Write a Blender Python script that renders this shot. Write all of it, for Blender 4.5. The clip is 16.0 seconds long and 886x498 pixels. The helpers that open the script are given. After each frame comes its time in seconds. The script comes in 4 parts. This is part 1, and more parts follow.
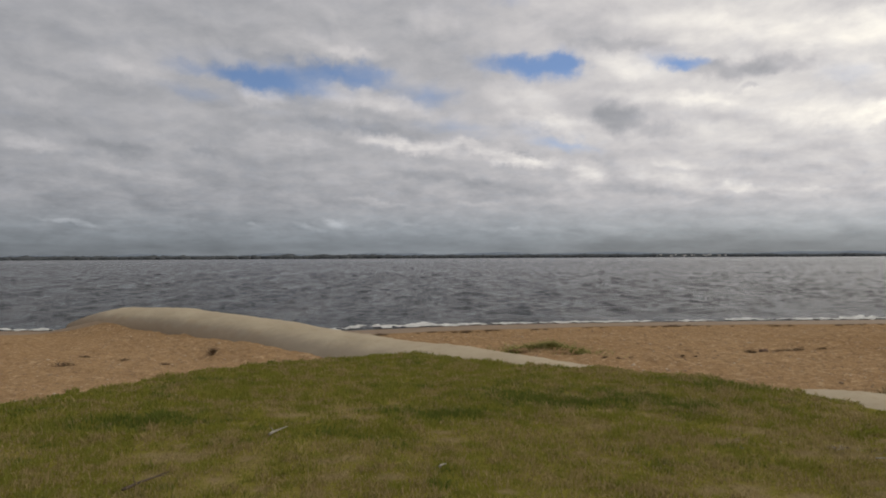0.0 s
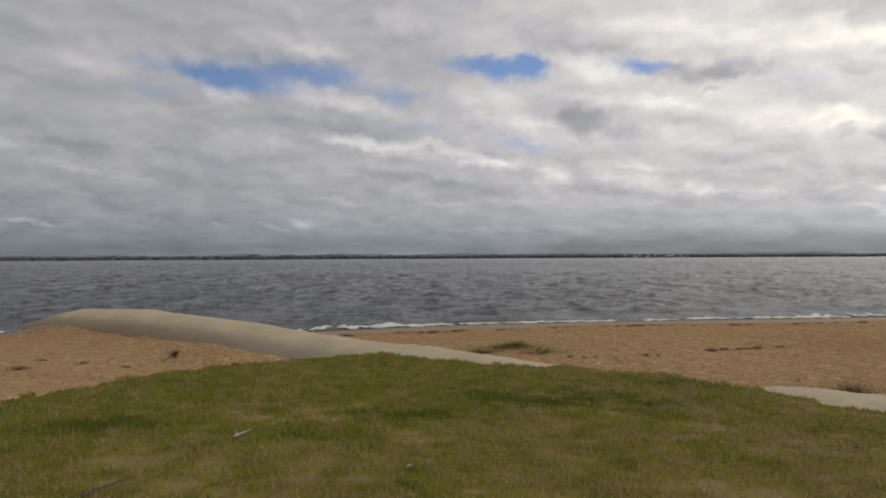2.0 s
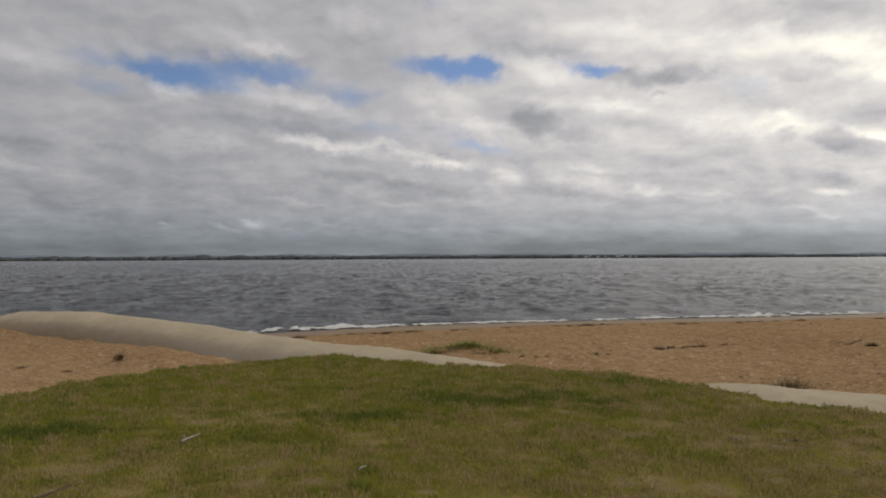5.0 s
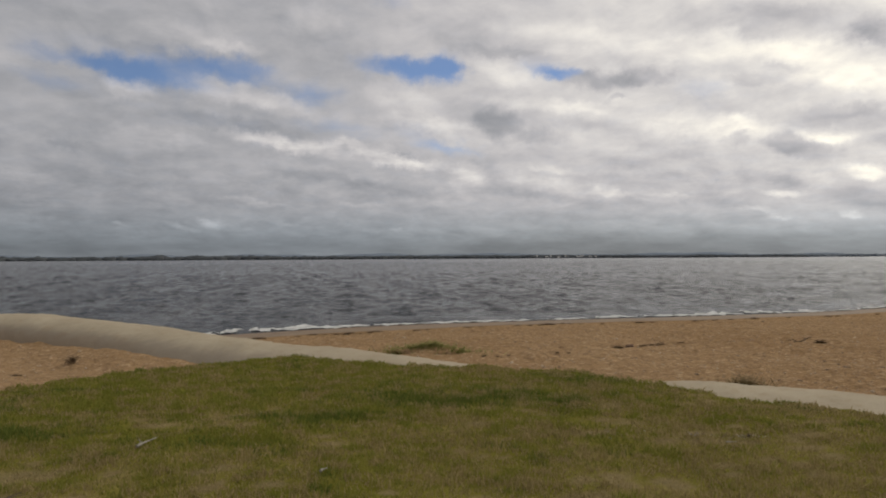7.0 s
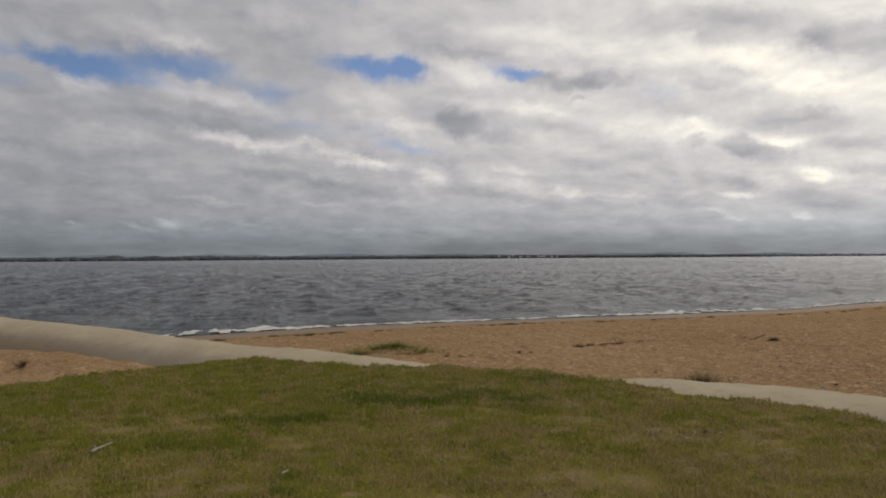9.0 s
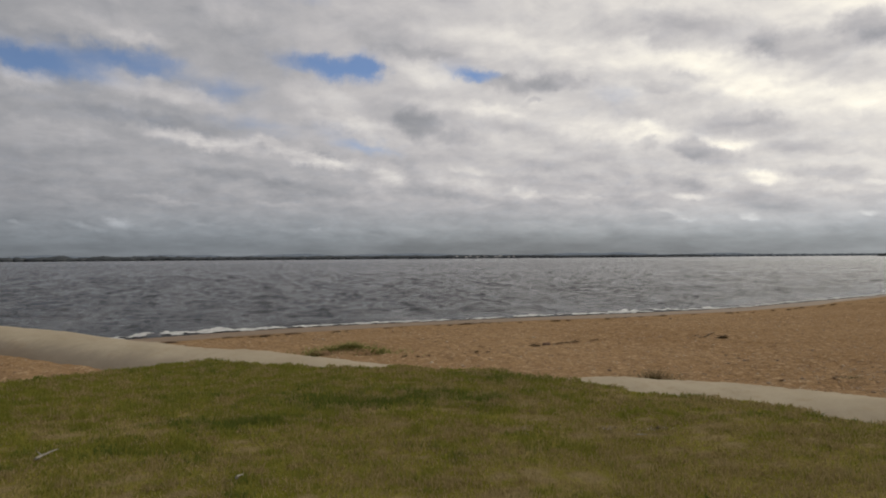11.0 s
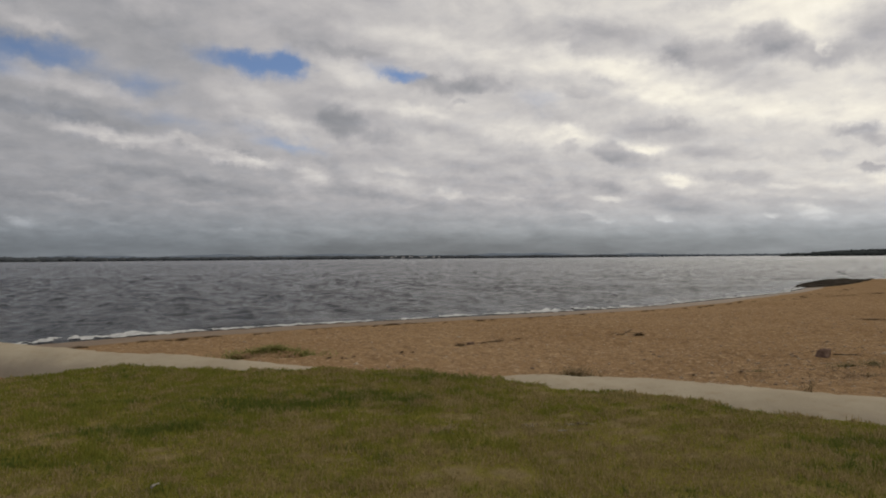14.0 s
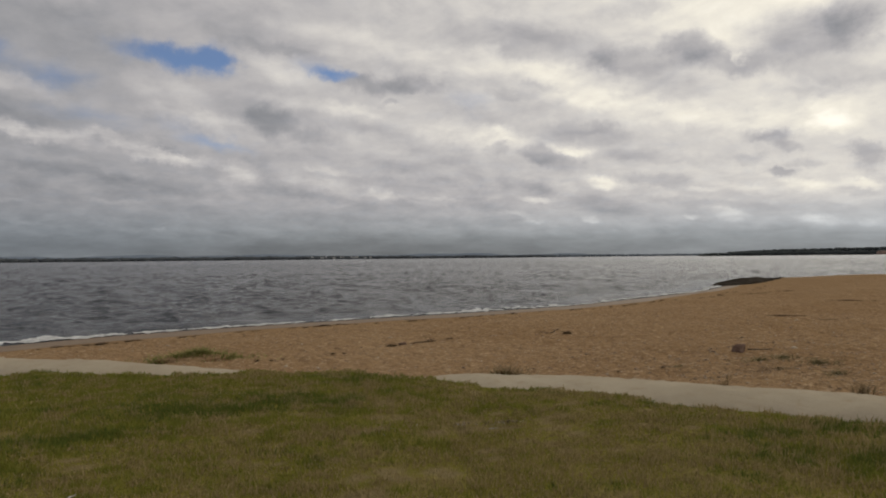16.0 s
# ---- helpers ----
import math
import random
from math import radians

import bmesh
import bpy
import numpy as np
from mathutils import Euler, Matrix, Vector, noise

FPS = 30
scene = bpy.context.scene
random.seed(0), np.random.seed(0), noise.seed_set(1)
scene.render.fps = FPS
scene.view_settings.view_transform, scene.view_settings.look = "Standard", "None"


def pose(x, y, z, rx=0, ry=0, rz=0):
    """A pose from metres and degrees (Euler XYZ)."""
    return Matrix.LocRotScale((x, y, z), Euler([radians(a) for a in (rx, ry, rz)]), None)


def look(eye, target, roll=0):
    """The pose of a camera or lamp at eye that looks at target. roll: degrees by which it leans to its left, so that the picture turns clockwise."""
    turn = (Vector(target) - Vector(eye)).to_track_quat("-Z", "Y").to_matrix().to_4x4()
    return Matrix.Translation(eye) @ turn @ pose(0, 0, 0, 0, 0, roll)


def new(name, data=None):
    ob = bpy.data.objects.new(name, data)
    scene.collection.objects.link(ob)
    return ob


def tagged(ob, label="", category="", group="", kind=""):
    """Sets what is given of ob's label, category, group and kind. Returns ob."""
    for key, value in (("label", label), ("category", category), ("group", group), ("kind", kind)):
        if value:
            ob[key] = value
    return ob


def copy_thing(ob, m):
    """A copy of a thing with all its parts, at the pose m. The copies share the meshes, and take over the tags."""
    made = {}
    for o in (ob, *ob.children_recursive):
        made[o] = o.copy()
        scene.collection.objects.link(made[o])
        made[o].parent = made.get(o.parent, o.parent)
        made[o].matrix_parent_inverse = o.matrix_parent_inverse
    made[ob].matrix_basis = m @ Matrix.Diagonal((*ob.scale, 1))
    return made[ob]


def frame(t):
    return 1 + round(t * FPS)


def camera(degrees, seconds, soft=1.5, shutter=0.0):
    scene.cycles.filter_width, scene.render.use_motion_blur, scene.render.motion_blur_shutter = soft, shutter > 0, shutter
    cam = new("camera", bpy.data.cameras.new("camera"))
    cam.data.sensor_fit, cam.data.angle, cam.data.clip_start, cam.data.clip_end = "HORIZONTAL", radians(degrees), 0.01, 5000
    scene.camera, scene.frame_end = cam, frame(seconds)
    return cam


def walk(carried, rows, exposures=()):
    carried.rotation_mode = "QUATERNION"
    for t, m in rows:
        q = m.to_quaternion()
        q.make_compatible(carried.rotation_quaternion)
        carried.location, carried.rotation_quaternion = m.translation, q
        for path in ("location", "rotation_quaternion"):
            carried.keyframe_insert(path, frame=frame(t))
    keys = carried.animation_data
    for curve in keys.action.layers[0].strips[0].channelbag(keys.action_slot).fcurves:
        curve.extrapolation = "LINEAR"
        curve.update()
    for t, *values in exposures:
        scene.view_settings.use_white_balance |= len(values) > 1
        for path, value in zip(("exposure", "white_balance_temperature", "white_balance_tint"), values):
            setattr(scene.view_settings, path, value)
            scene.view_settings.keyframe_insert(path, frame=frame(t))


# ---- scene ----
cam = camera(65.71, 16.0, soft=1.9)
EYE = 2.8  # eye above the water
# seconds, yaw, pitch, roll: the camera turns on its tripod
ROWS = [
    (0.0, -0.000, 0.728, 0.284),
    (0.5, -0.670, 0.732, 0.328),
    (1.0, -1.340, 0.745, 0.339),
    (1.5, -2.040, 0.756, 0.332),
    (2.0, -2.767, 0.753, 0.299),
    (2.5, -3.330, 0.761, 0.294),
    (3.0, -4.012, 0.761, 0.285),
    (3.5, -4.683, 0.774, 0.274),
    (4.0, -5.260, 0.780, 0.283),
    (6.5, -9.090, 0.776, 0.309),
    (7.0, -9.820, 0.777, 0.324),
    (7.5, -10.386, 0.783, 0.327),
    (8.0, -11.120, 0.759, 0.335),
    (8.5, -12.027, 0.772, 0.372),
    (9.0, -12.924, 0.772, 0.393),
    (11.5, -17.412, 0.770, 0.444),
    (12.0, -18.349, 0.774, 0.462),
    (12.5, -19.234, 0.756, 0.452),
    (13.0, -20.348, 0.758, 0.458),
    (13.5, -21.451, 0.740, 0.456),
    (14.0, -22.707, 0.749, 0.477),
    (14.5, -24.009, 0.736, 0.508),
    (15.0, -25.483, 0.731, 0.507),
    (15.5, -26.826, 0.727, 0.537),
    (16.0, -28.414, 0.724, 0.584),
]
walk(cam, [(t, pose(0, 0, EYE, 90 + pitch, roll, yaw)) for t, yaw, pitch, roll in ROWS],
     exposures=[(0.0, 0.12), (4.0, 0.08), (8.0, 0.0), (12.0, -0.10), (16.0, -0.26)])

# ---------------------------------------------------------------- sky and sun
SUN_AZ, SUN_EL = 56.0, 34.0  # degrees clockwise from +y, and up
world = bpy.data.worlds.new("sky")
scene.world = world
world.use_nodes = True


class Nodes:
    """Short hands for a node tree."""

    def __init__(self, tree):
        self.tree = tree
        tree.nodes.clear()

    def add(self, kind, props=(), **inputs):
        n = self.tree.nodes.new(kind)
        for k, v in props:
            setattr(n, k, v)
        for k, v in inputs.items():
            key = int(k[1:]) if k[0] == "i" and k[1:].isdigit() else k.replace("_", " ")
            self.put(n.inputs[key], v)
        return n

    def put(self, socket, v):
        if isinstance(v, bpy.types.NodeSocket):
            self.tree.links.new(v, socket)
        else:
            socket.default_value = v

    def math(self, op, a, b=0.0, c=0.0, clamp=False):
        return self.add("ShaderNodeMath", [("operation", op), ("use_clamp", clamp)], i0=a, i1=b, i2=c).outputs[0]

    def vec(self, op, a, b=(0, 0, 0), out=0):
        return self.add("ShaderNodeVectorMath", [("operation", op)], i0=a, i1=b).outputs[out]

    def noise(self, vector, scale, detail=4.0, rough=0.5, distortion=0.0, out=0):
        return self.add("ShaderNodeTexNoise", [], Vector=vector, Scale=scale, Detail=detail, Roughness=rough, Distortion=distortion).outputs[out]

    def remap(self, v, a, b, c=0.0, d=1.0, kind="SMOOTHSTEP"):
        return self.add("ShaderNodeMapRange", [("interpolation_type", kind)], i0=v, i1=a, i2=b, i3=c, i4=d).outputs[0]

    def ramp(self, v, stops):
        n = self.add("ShaderNodeValToRGB", [], Fac=v)
        e = n.color_ramp.elements
        while len(e) < len(stops):
            e.new(0.5)
        for el, (p, c) in zip(e, stops):
            el.position, el.color = p, (*c, 1)
        return n.outputs[0]

    def mix(self, f, a, b, blend="MIX"):
        n = self.add("ShaderNodeMix", [("data_type", "RGBA"), ("blend_type", blend)])
        self.put(n.inputs[0], f), self.put(n.inputs[6], a), self.put(n.inputs[7], b)
        return n.outputs[2]


# soft cloud forms: azimuth, elevation, half-widths, amount of tone
GAPS = [
    (-12, 14.6, 7.5, 0.9, 0.3), (-9, 11.2, 6, 0.7, 0.12),     (-21, 14.6, 1.7, 0.46, 0.35), (-20, 12.9, 2.1, 0.55, 0.4), (-17.4, 14.5, 2.2, 0.48, 0.5), (-13.9, 14, 3, 0.9, 1.15), (-8.6, 15, 3, 0.67, 0.9), (-6, 15.5, 1.1, 0.51, 0.5),
    (-1.3, 13.4, 1.9, 0.88, 0.55), (1.2, 10.6, 2.4, 0.54, 0.35), (3.6, 15.6, 1.5, 0.53, 0.3), (5.5, 15.9, 2.1, 0.66, 0.6), (5.5, 20.5, 1.2, 0.42, 0.4), (7.3, 10.4, 2.1, 0.46, 0.25),
    (8.3, 15.2, 2.5, 0.8, 1.1), (9.9, 9.2, 2.1, 0.42, 0.6), (10.4, 15.5, 1.1, 0.88, 0.9), (18, 15.5, 1.9, 0.57, 0.4), (19.6, 15.1, 1.5, 0.44, 0.9), (30.5, 12.8, 1.7, 0.76, 0.25),
]
BRIGHT_A = [
    (-31, 11.4, 1.8, 0.47, 0.03), (-30.6, 8.3, 2.2, 0.4, 0.05), (-28.5, 2.7, 2.7, 0.21, 0.09), (-24.7, 14.3, 2.8, 0.89, 0.05), (-23.9, 6.4, 4.1, 0.3, 0.03), (-21, 8.9, 2.1, 0.56, 0.03),
    (-15.5, 2.8, 0.7, 0.17, 0.07), (-14.7, 12.9, 1.9, 0.74, 0.1), (-13.1, 9.3, 3.8, 0.85, 0.05), (-11.1, 2.5, 1.2, 0.22, 0.07), (-10.3, 17.1, 4, 0.9, 0.05), (-8.8, 2.9, 0.9, 0.4, 0.1),
    (-8.1, 13.3, 4.1, 1.11, 0.07), (-7.3, 16.5, 2.2, 0.42, 0.04), (-5.6, 4.7, 3.3, 0.23, 0.05), (-4.2, 9.5, 3.6, 0.67, 0.09),
]
BRIGHT_B = [
    (-3.8, 12.4, 3.4, 0.79, 0.06), (-3.3, 2.9, 1.3, 0.18, 0.03), (-1.3, 9.1, 2.7, 0.59, 0.07), (-0.6, 19, 2.8, 1.17, 0.05), (3.1, 4.5, 2.1, 0.19, 0.03), (3.1, 9, 3.3, 0.64, 0.1),
    (5.9, 2.3, 0.7, 0.15, 0.06), (6.8, 7.9, 2.8, 0.56, 0.14), (6.9, 12.9, 3.8, 1.26, 0.05), (7.8, 11.3, 3.5, 0.82, 0.07), (10.6, 10.6, 2.8, 0.92, 0.05), (11.5, 6.9, 1.9, 0.93, 0.11),
    (14.9, 15.1, 3.3, 1.24, 0.08), (17.7, 6.1, 2.8, 0.65, 0.05), (17.7, 12.5, 5.6, 0.58, 0.07), (19, 7.3, 2.8, 0.37, 0.05),
]
BRIGHT_C = [
    (20.1, 17.9, 4.8, 1.27, 0.05), (22.7, 12.3, 2.7, 0.57, 0.05), (24, 5.1, 2.7, 0.27, 0.05), (28.4, 4.9, 2.1, 0.22, 0.05), (28.9, 16.1, 5.5, 1.04, 0.05), (30.1, 10.1, 5.4, 1.12, 0.07),
    (32.2, 16.8, 1.7, 0.81, 0.07), (33.7, 10, 2.4, 0.76, 0.07), (34.5, 3.6, 1.5, 0.21, 0.09), (36, 3, 0.9, 0.25, 0.1), (36.4, 4.8, 1.6, 0.34, 0.12), (37.6, 14.9, 4.8, 0.94, 0.1),
    (38.6, 5.7, 1.5, 0.53, 0.06), (39.4, 8.5, 1.9, 0.48, 0.11), (40.5, 12.9, 3.2, 1.09, 0.1), (40.6, 2.9, 0.7, 0.18, 0.06),
]
BRIGHT_D = [
    (40.7, 3, 0.9, 0.28, 0.09), (41.8, 5.9, 1.8, 0.52, 0.13), (44.7, 11.5, 5.2, 1.22, 0.06), (48.5, 3, 0.6, 0.27, 0.14), (48.9, 5.2, 1.7, 0.26, 0.06), (51, 10.2, 5, 1.02, 0.08),
    (51.3, 3.1, 1.2, 0.39, 0.1), (51.9, 14.9, 0.7, 0.45, 0.14), (52.1, 5.2, 2.5, 0.43, 0.07), (56, 5.2, 3, 0.5, 0.08), (57.4, 2.5, 1.5, 0.33, 0.12), (57.5, 9.6, 2.2, 1.05, 0.1),
    (60.2, 5.1, 1.1, 0.32, 0.1), (60.3, 2.2, 0.7, 0.32, 0.1),
]
DARK_A = [
    (-30.6, 9.9, 2.5, 0.4, 0.03), (-29.2, 5.3, 4.3, 0.57, 0.03), (-28.1, 7.8, 1.8, 0.37, 0.03), (-27.4, 12.8, 4.7, 0.48, 0.04), (-25.5, 8.2, 3.3, 0.54, 0.07), (-19.6, 2.7, 2.2, 0.33, 0.04),
    (-18.9, 8.5, 1.7, 0.41, 0.07), (-17, 6.3, 4.5, 0.83, 0.03), (-13.9, 7.3, 3.8, 0.77, 0.04), (-13.5, 15.8, 4.6, 0.44, 0.05), (-9, 10.8, 4, 0.56, 0.07), (-4.7, 10.6, 3.5, 0.44, 0.05),
    (-2, 8.2, 5, 0.55, 0.03), (-0.6, 6.8, 5.7, 0.46, 0.04), (-0.6, 15.4, 4.8, 1.22, 0.04), (1.3, 17.2, 4.6, 1.07, 0.03), (1.6, 8.9, 0.9, 0.32, 0.09),
]
DARK_B = [
    (5.4, 6, 4, 0.61, 0.05), (6.8, 8.5, 0.6, 0.23, 0.08), (11.6, 18.2, 2.9, 1.63, 0.05), (13.5, 8.3, 5.4, 0.74, 0.04), (14.3, 11, 2.4, 1.09, 0.17), (14.4, 6, 3.5, 0.65, 0.06),
    (14.5, 16.8, 4.3, 0.43, 0.06), (17.9, 10, 2.4, 0.64, 0.09), (19.9, 4.9, 6.4, 0.42, 0.03), (22.8, 14.3, 3.2, 0.78, 0.16), (24.1, 10.5, 4.2, 0.58, 0.07), (24.3, 12.7, 0.8, 0.26, 0.09),
    (24.5, 6.2, 5.3, 0.59, 0.06), (26.7, 14.3, 2.7, 0.77, 0.12), (27.1, 9.2, 3, 0.84, 0.05), (27.5, 7.6, 4.9, 0.75, 0.07), (30.5, 6.4, 3.9, 0.52, 0.05),
]
DARK_C = [
    (32.5, 4.3, 4.2, 0.56, 0.05), (33.3, 9, 0.8, 0.68, 0.1), (34.2, 13.3, 2.4, 0.49, 0.08), (34.2, 17.7, 5.1, 1.49, 0.12), (36, 5.9, 1.6, 0.42, 0.08), (36.6, 8.3, 1.8, 0.95, 0.14),
    (37.3, 13.8, 1.9, 0.32, 0.05), (38.3, 9.8, 1.8, 0.53, 0.07), (38.5, 7.4, 1.8, 0.69, 0.1), (38.8, 17.4, 3.3, 0.95, 0.06), (40.1, 10.4, 3, 0.59, 0.11), (41.5, 9.6, 2.6, 0.74, 0.1),
    (41.8, 4.1, 2.7, 0.68, 0.07), (42.2, 15.7, 1.2, 1.12, 0.11), (43.9, 15.1, 4, 1.28, 0.15), (44.8, 19.2, 2.7, 0.69, 0.12), (45.9, 5.9, 3.1, 0.54, 0.09),
]
DARK_D = [
    (46.8, 7.7, 5.1, 0.57, 0.07), (47.3, 12.9, 2.6, 0.9, 0.1), (48.5, 15.9, 2.3, 1.11, 0.22), (48.9, 4.1, 6.2, 0.35, 0.07), (51.1, 14.5, 3.6, 0.86, 0.16), (52.5, 7.3, 1.3, 0.42, 0.09),
    (53.8, 14.3, 3.1, 1.13, 0.1), (54.1, 8.9, 1.8, 0.5, 0.16), (55, 6.3, 1.1, 0.42, 0.17), (55.3, 8, 1.1, 0.37, 0.13), (56.4, 11.7, 2.3, 0.36, 0.06), (56.7, 6.8, 1.2, 0.33, 0.1),
    (56.9, 15.8, 4.4, 2.01, 0.24), (58.6, 12.8, 3.2, 0.93, 0.12), (59.5, 4.6, 1.7, 0.36, 0.1), (59.7, 16.1, 2.1, 2.24, 0.1), (60.3, 6.9, 1.4, 0.95, 0.17),
]
# clouds with firmer edges
FIRM = [
    (60.2, 17.2, 3.2, 2.2, -0.1), (58.6, 10.2, 3, 1.5, 0.05), (58.5, 4.6, 4, 1, 0.05), (25, 14.3, 4.2, 0.77, -0.024), (36.6, 8.3, 1.7, 0.83, -0.03), (43.9, 14.9, 2.6, 0.85, -0.018), (48.5, 16, 2.2, 0.99, -0.042), (54.6, 8.6, 1.6, 0.46, -0.036), (55, 6.3, 1, 0.38, -0.036), (57, 16, 4.3, 2, -0.036), (60.3, 7.1, 1.4, 0.87, -0.036),
]

SLANT = 0.12  # the cloud streets lean


def build_sky():
    n = Nodes(world.node_tree)
    d = n.add("ShaderNodeTexCoord").outputs["Generated"]
    s = n.add("ShaderNodeSeparateXYZ", [], Vector=d)
    az = n.math("DEGREES", n.math("ARCTAN2", s.outputs[0], s.outputs[1]))
    el = n.math("DEGREES", n.math("ARCSINE", s.outputs[2]))
    up = n.math("ADD", n.math("MAXIMUM", s.outputs[2], 0.0), 0.20)
    flat = n.add("ShaderNodeCombineXYZ", [], X=n.math("DIVIDE", s.outputs[0], up), Y=n.math("DIVIDE", s.outputs[1], up)).outputs[0]
    polar = n.add("ShaderNodeCombineXYZ", [], X=az, Y=el).outputs[0]
    # the cloud forms have torn edges, finer towards the horizon
    calm = n.remap(el, 1.0, 8.0, 0.5, 1.0)
    warp_a = n.vec("SUBTRACT", n.noise(flat, 2.6, 5, 0.55, out=1), (0.5, 0.5, 0.5))
    warp_b = n.vec("SUBTRACT", n.noise(polar, 0.55, 6, 0.6, out=1), (0.5, 0.5, 0.5))
    shift = n.vec("ADD", n.vec("MULTIPLY", warp_a, (2.6, 1.1, 0)), n.vec("MULTIPLY", warp_b, (3.0, 1.9, 0)))
    warped = n.vec("ADD", polar, n.add("ShaderNodeVectorMath", [("operation", "SCALE")], Vector=shift, Scale=calm).outputs[0])
    tilt = n.math("MULTIPLY", n.add("ShaderNodeSeparateXYZ", [], Vector=warped).outputs[0], SLANT)
    warped = n.vec("ADD", warped, n.add("ShaderNodeCombineXYZ", [], Y=tilt).outputs[0])

    def forms(rows, start, core=0.1, rim=1.45):
        total = start
        for a, e, ra, re, amount in rows:
            off = n.add("ShaderNodeVectorMath", [("operation", "MULTIPLY_ADD")], i0=warped, i1=(1 / ra, 1 / re, 0), i2=(-a / ra, -(e + SLANT * a) / re, 0)).outputs[0]
            total = n.math("ADD", total, n.remap(n.vec("LENGTH", off, out=1), core, rim, amount, 0.0))
        return total

    big = n.noise(flat, 1.3, 3, 0.5)
    mid = n.noise(flat, 3.2, 6, 0.55, 0.2)
    fine = n.noise(flat, 9.0, 4, 0.55)
    low = n.noise(n.vec("MULTIPLY", polar, (0.14, 1.0, 0)), 0.9, 4, 0.6)
    # tone: greyer in the west, brighter towards the hidden sun
    west = n.ramp(n.remap(az, -40, 60, 0, 1, "LINEAR"), [(0.0, (0.60,) * 3), (0.25, (0.63,) * 3), (0.42, (0.675,) * 3), (0.52, (0.74,) * 3), (0.6, (0.778,) * 3), (0.72, (0.825,) * 3), (0.9, (0.89,) * 3), (1.0, (0.93,) * 3)])
    tone = n.add("ShaderNodeSeparateColor", [], Color=west).outputs[0]
    # the distant cloud deck closes up and darkens to the horizon
    deck = n.ramp(n.remap(el, 0, 20, 0, 1, "LINEAR"), [(0.0, (0.0,) * 3), (0.05, (0.05,) * 3), (0.12, (0.50,) * 3), (0.20, (0.72,) * 3), (0.32, (0.92,) * 3), (0.5, (1.0,) * 3), (1.0, (1.06,) * 3)])
    deck = n.math("SUBTRACT", n.add("ShaderNodeSeparateColor", [], Color=deck).outputs[0], 1.0)
    tone = n.math("ADD", tone, n.math("MULTIPLY", deck, n.remap(az, 0, 22, 0.165, 0.315, "LINEAR")))
    tone = n.math("ADD", tone, n.math("MULTIPLY_ADD", big, 0.10, -0.05))
    tone = n.math("ADD", tone, n.math("MULTIPLY_ADD", mid, 0.13, -0.065))
    tone = n.math("ADD", tone, n.math("MULTIPLY", n.math("SUBTRACT", low, 0.5), n.remap(el, 3, 12, 0.08, 0.01)))
    # rows of small broken cloud far off
    rows = n.noise(n.vec("MULTIPLY", polar, (0.40, 1.0, 0)), 1.25, 5, 0.62, 0.4)
    tone = n.math("ADD", tone, n.math("MULTIPLY", n.math("SUBTRACT", rows, 0.5), n.math("MULTIPLY", n.remap(el, 0.7, 2.0, 0.0, 0.13), n.remap(el, 5, 10, 1.0, 0.25))))
    # lumps lit from the upper right
    lump = n.vec("MULTIPLY", polar, (0.55, 1.0, 0))
    lit = n.math("SUBTRACT", n.noise(lump, 0.34, 6, 0.58, 0.3), n.noise(n.vec("ADD", lump, (0.35, 0.75, 0)), 0.34, 6, 0.58, 0.3))
    tone = n.math("ADD", tone, n.math("MULTIPLY", lit, n.math("MULTIPLY", n.remap(el, 1.5, 6, 0.06, 0.20), n.remap(az, 0, 30, 0.8, 1.25))))
    tone = n.math("ADD", tone, n.math("MULTIPLY", forms(BRIGHT_A + BRIGHT_B + BRIGHT_C + BRIGHT_D, 0.0, 0.2, 1.4), n.math("MULTIPLY", n.remap(el, 2.5, 6.5, 0.75, 1.05), n.remap(fine, 0.30, 0.70, 0.65, 1.4))))
    tone = n.math("SUBTRACT", tone, n.math("MULTIPLY", forms(DARK_A + DARK_B + DARK_C + DARK_D, 0.0, 0.35, 1.4), 0.72))
    tone = forms(FIRM, tone, 0.55, 1.2)
    toward = n.vec("DOT_PRODUCT", d, tuple(look((0, 0, 0), (math.sin(radians(SUN_AZ)) * math.cos(radians(SUN_EL)), math.cos(radians(SUN_AZ)) * math.cos(radians(SUN_EL)), math.sin(radians(SUN_EL)))).to_3x3() @ Vector((0, 0, -1))), out=1)
    tone = n.math("ADD", tone, n.remap(toward, 0.94, 1.0, 0.0, 0.25, "LINEAR"))
    light = n.math("POWER", n.math("MAXIMUM", tone, 0.3), 2.2)
    tint = n.ramp(n.remap(tone, 0.4, 1.0, 0, 1, "LINEAR"), [(0.0, (0.93, 1.0, 1.10)), (0.3, (0.985, 1.0, 1.065)), (0.55, (1.035, 1.0, 1.01)), (0.8, (1.05, 1.0, 0.94)), (1.0, (1.06, 1.0, 0.87))])
    tint = n.mix(n.remap(el, 5.0, 1.0, 0.0, 1.0), tint, n.mix(n.remap(az, -5, 25), (0.915, 1.0, 1.085, 1), (0.955, 1.0, 1.03, 1)))
    cloud = n.mix(1.0, tint, light, "MULTIPLY")
    # an overcast sky grows brighter to the zenith
    cloud = n.mix(1.0, cloud, n.math("MULTIPLY_ADD", n.remap(s.outputs[2], 0.36, 1.0, kind="LINEAR"), 0.32, 1.0), "MULTIPLY")
    sky = n.add("ShaderNodeTexSky", [("sky_type", "NISHITA"), ("sun_disc", False), ("sun_elevation", radians(SUN_EL)), ("sun_rotation", radians(SUN_AZ)), ("air_density", 0.7), ("dust_density", 0.0), ("ozone_density", 5.0)]).outputs[0]
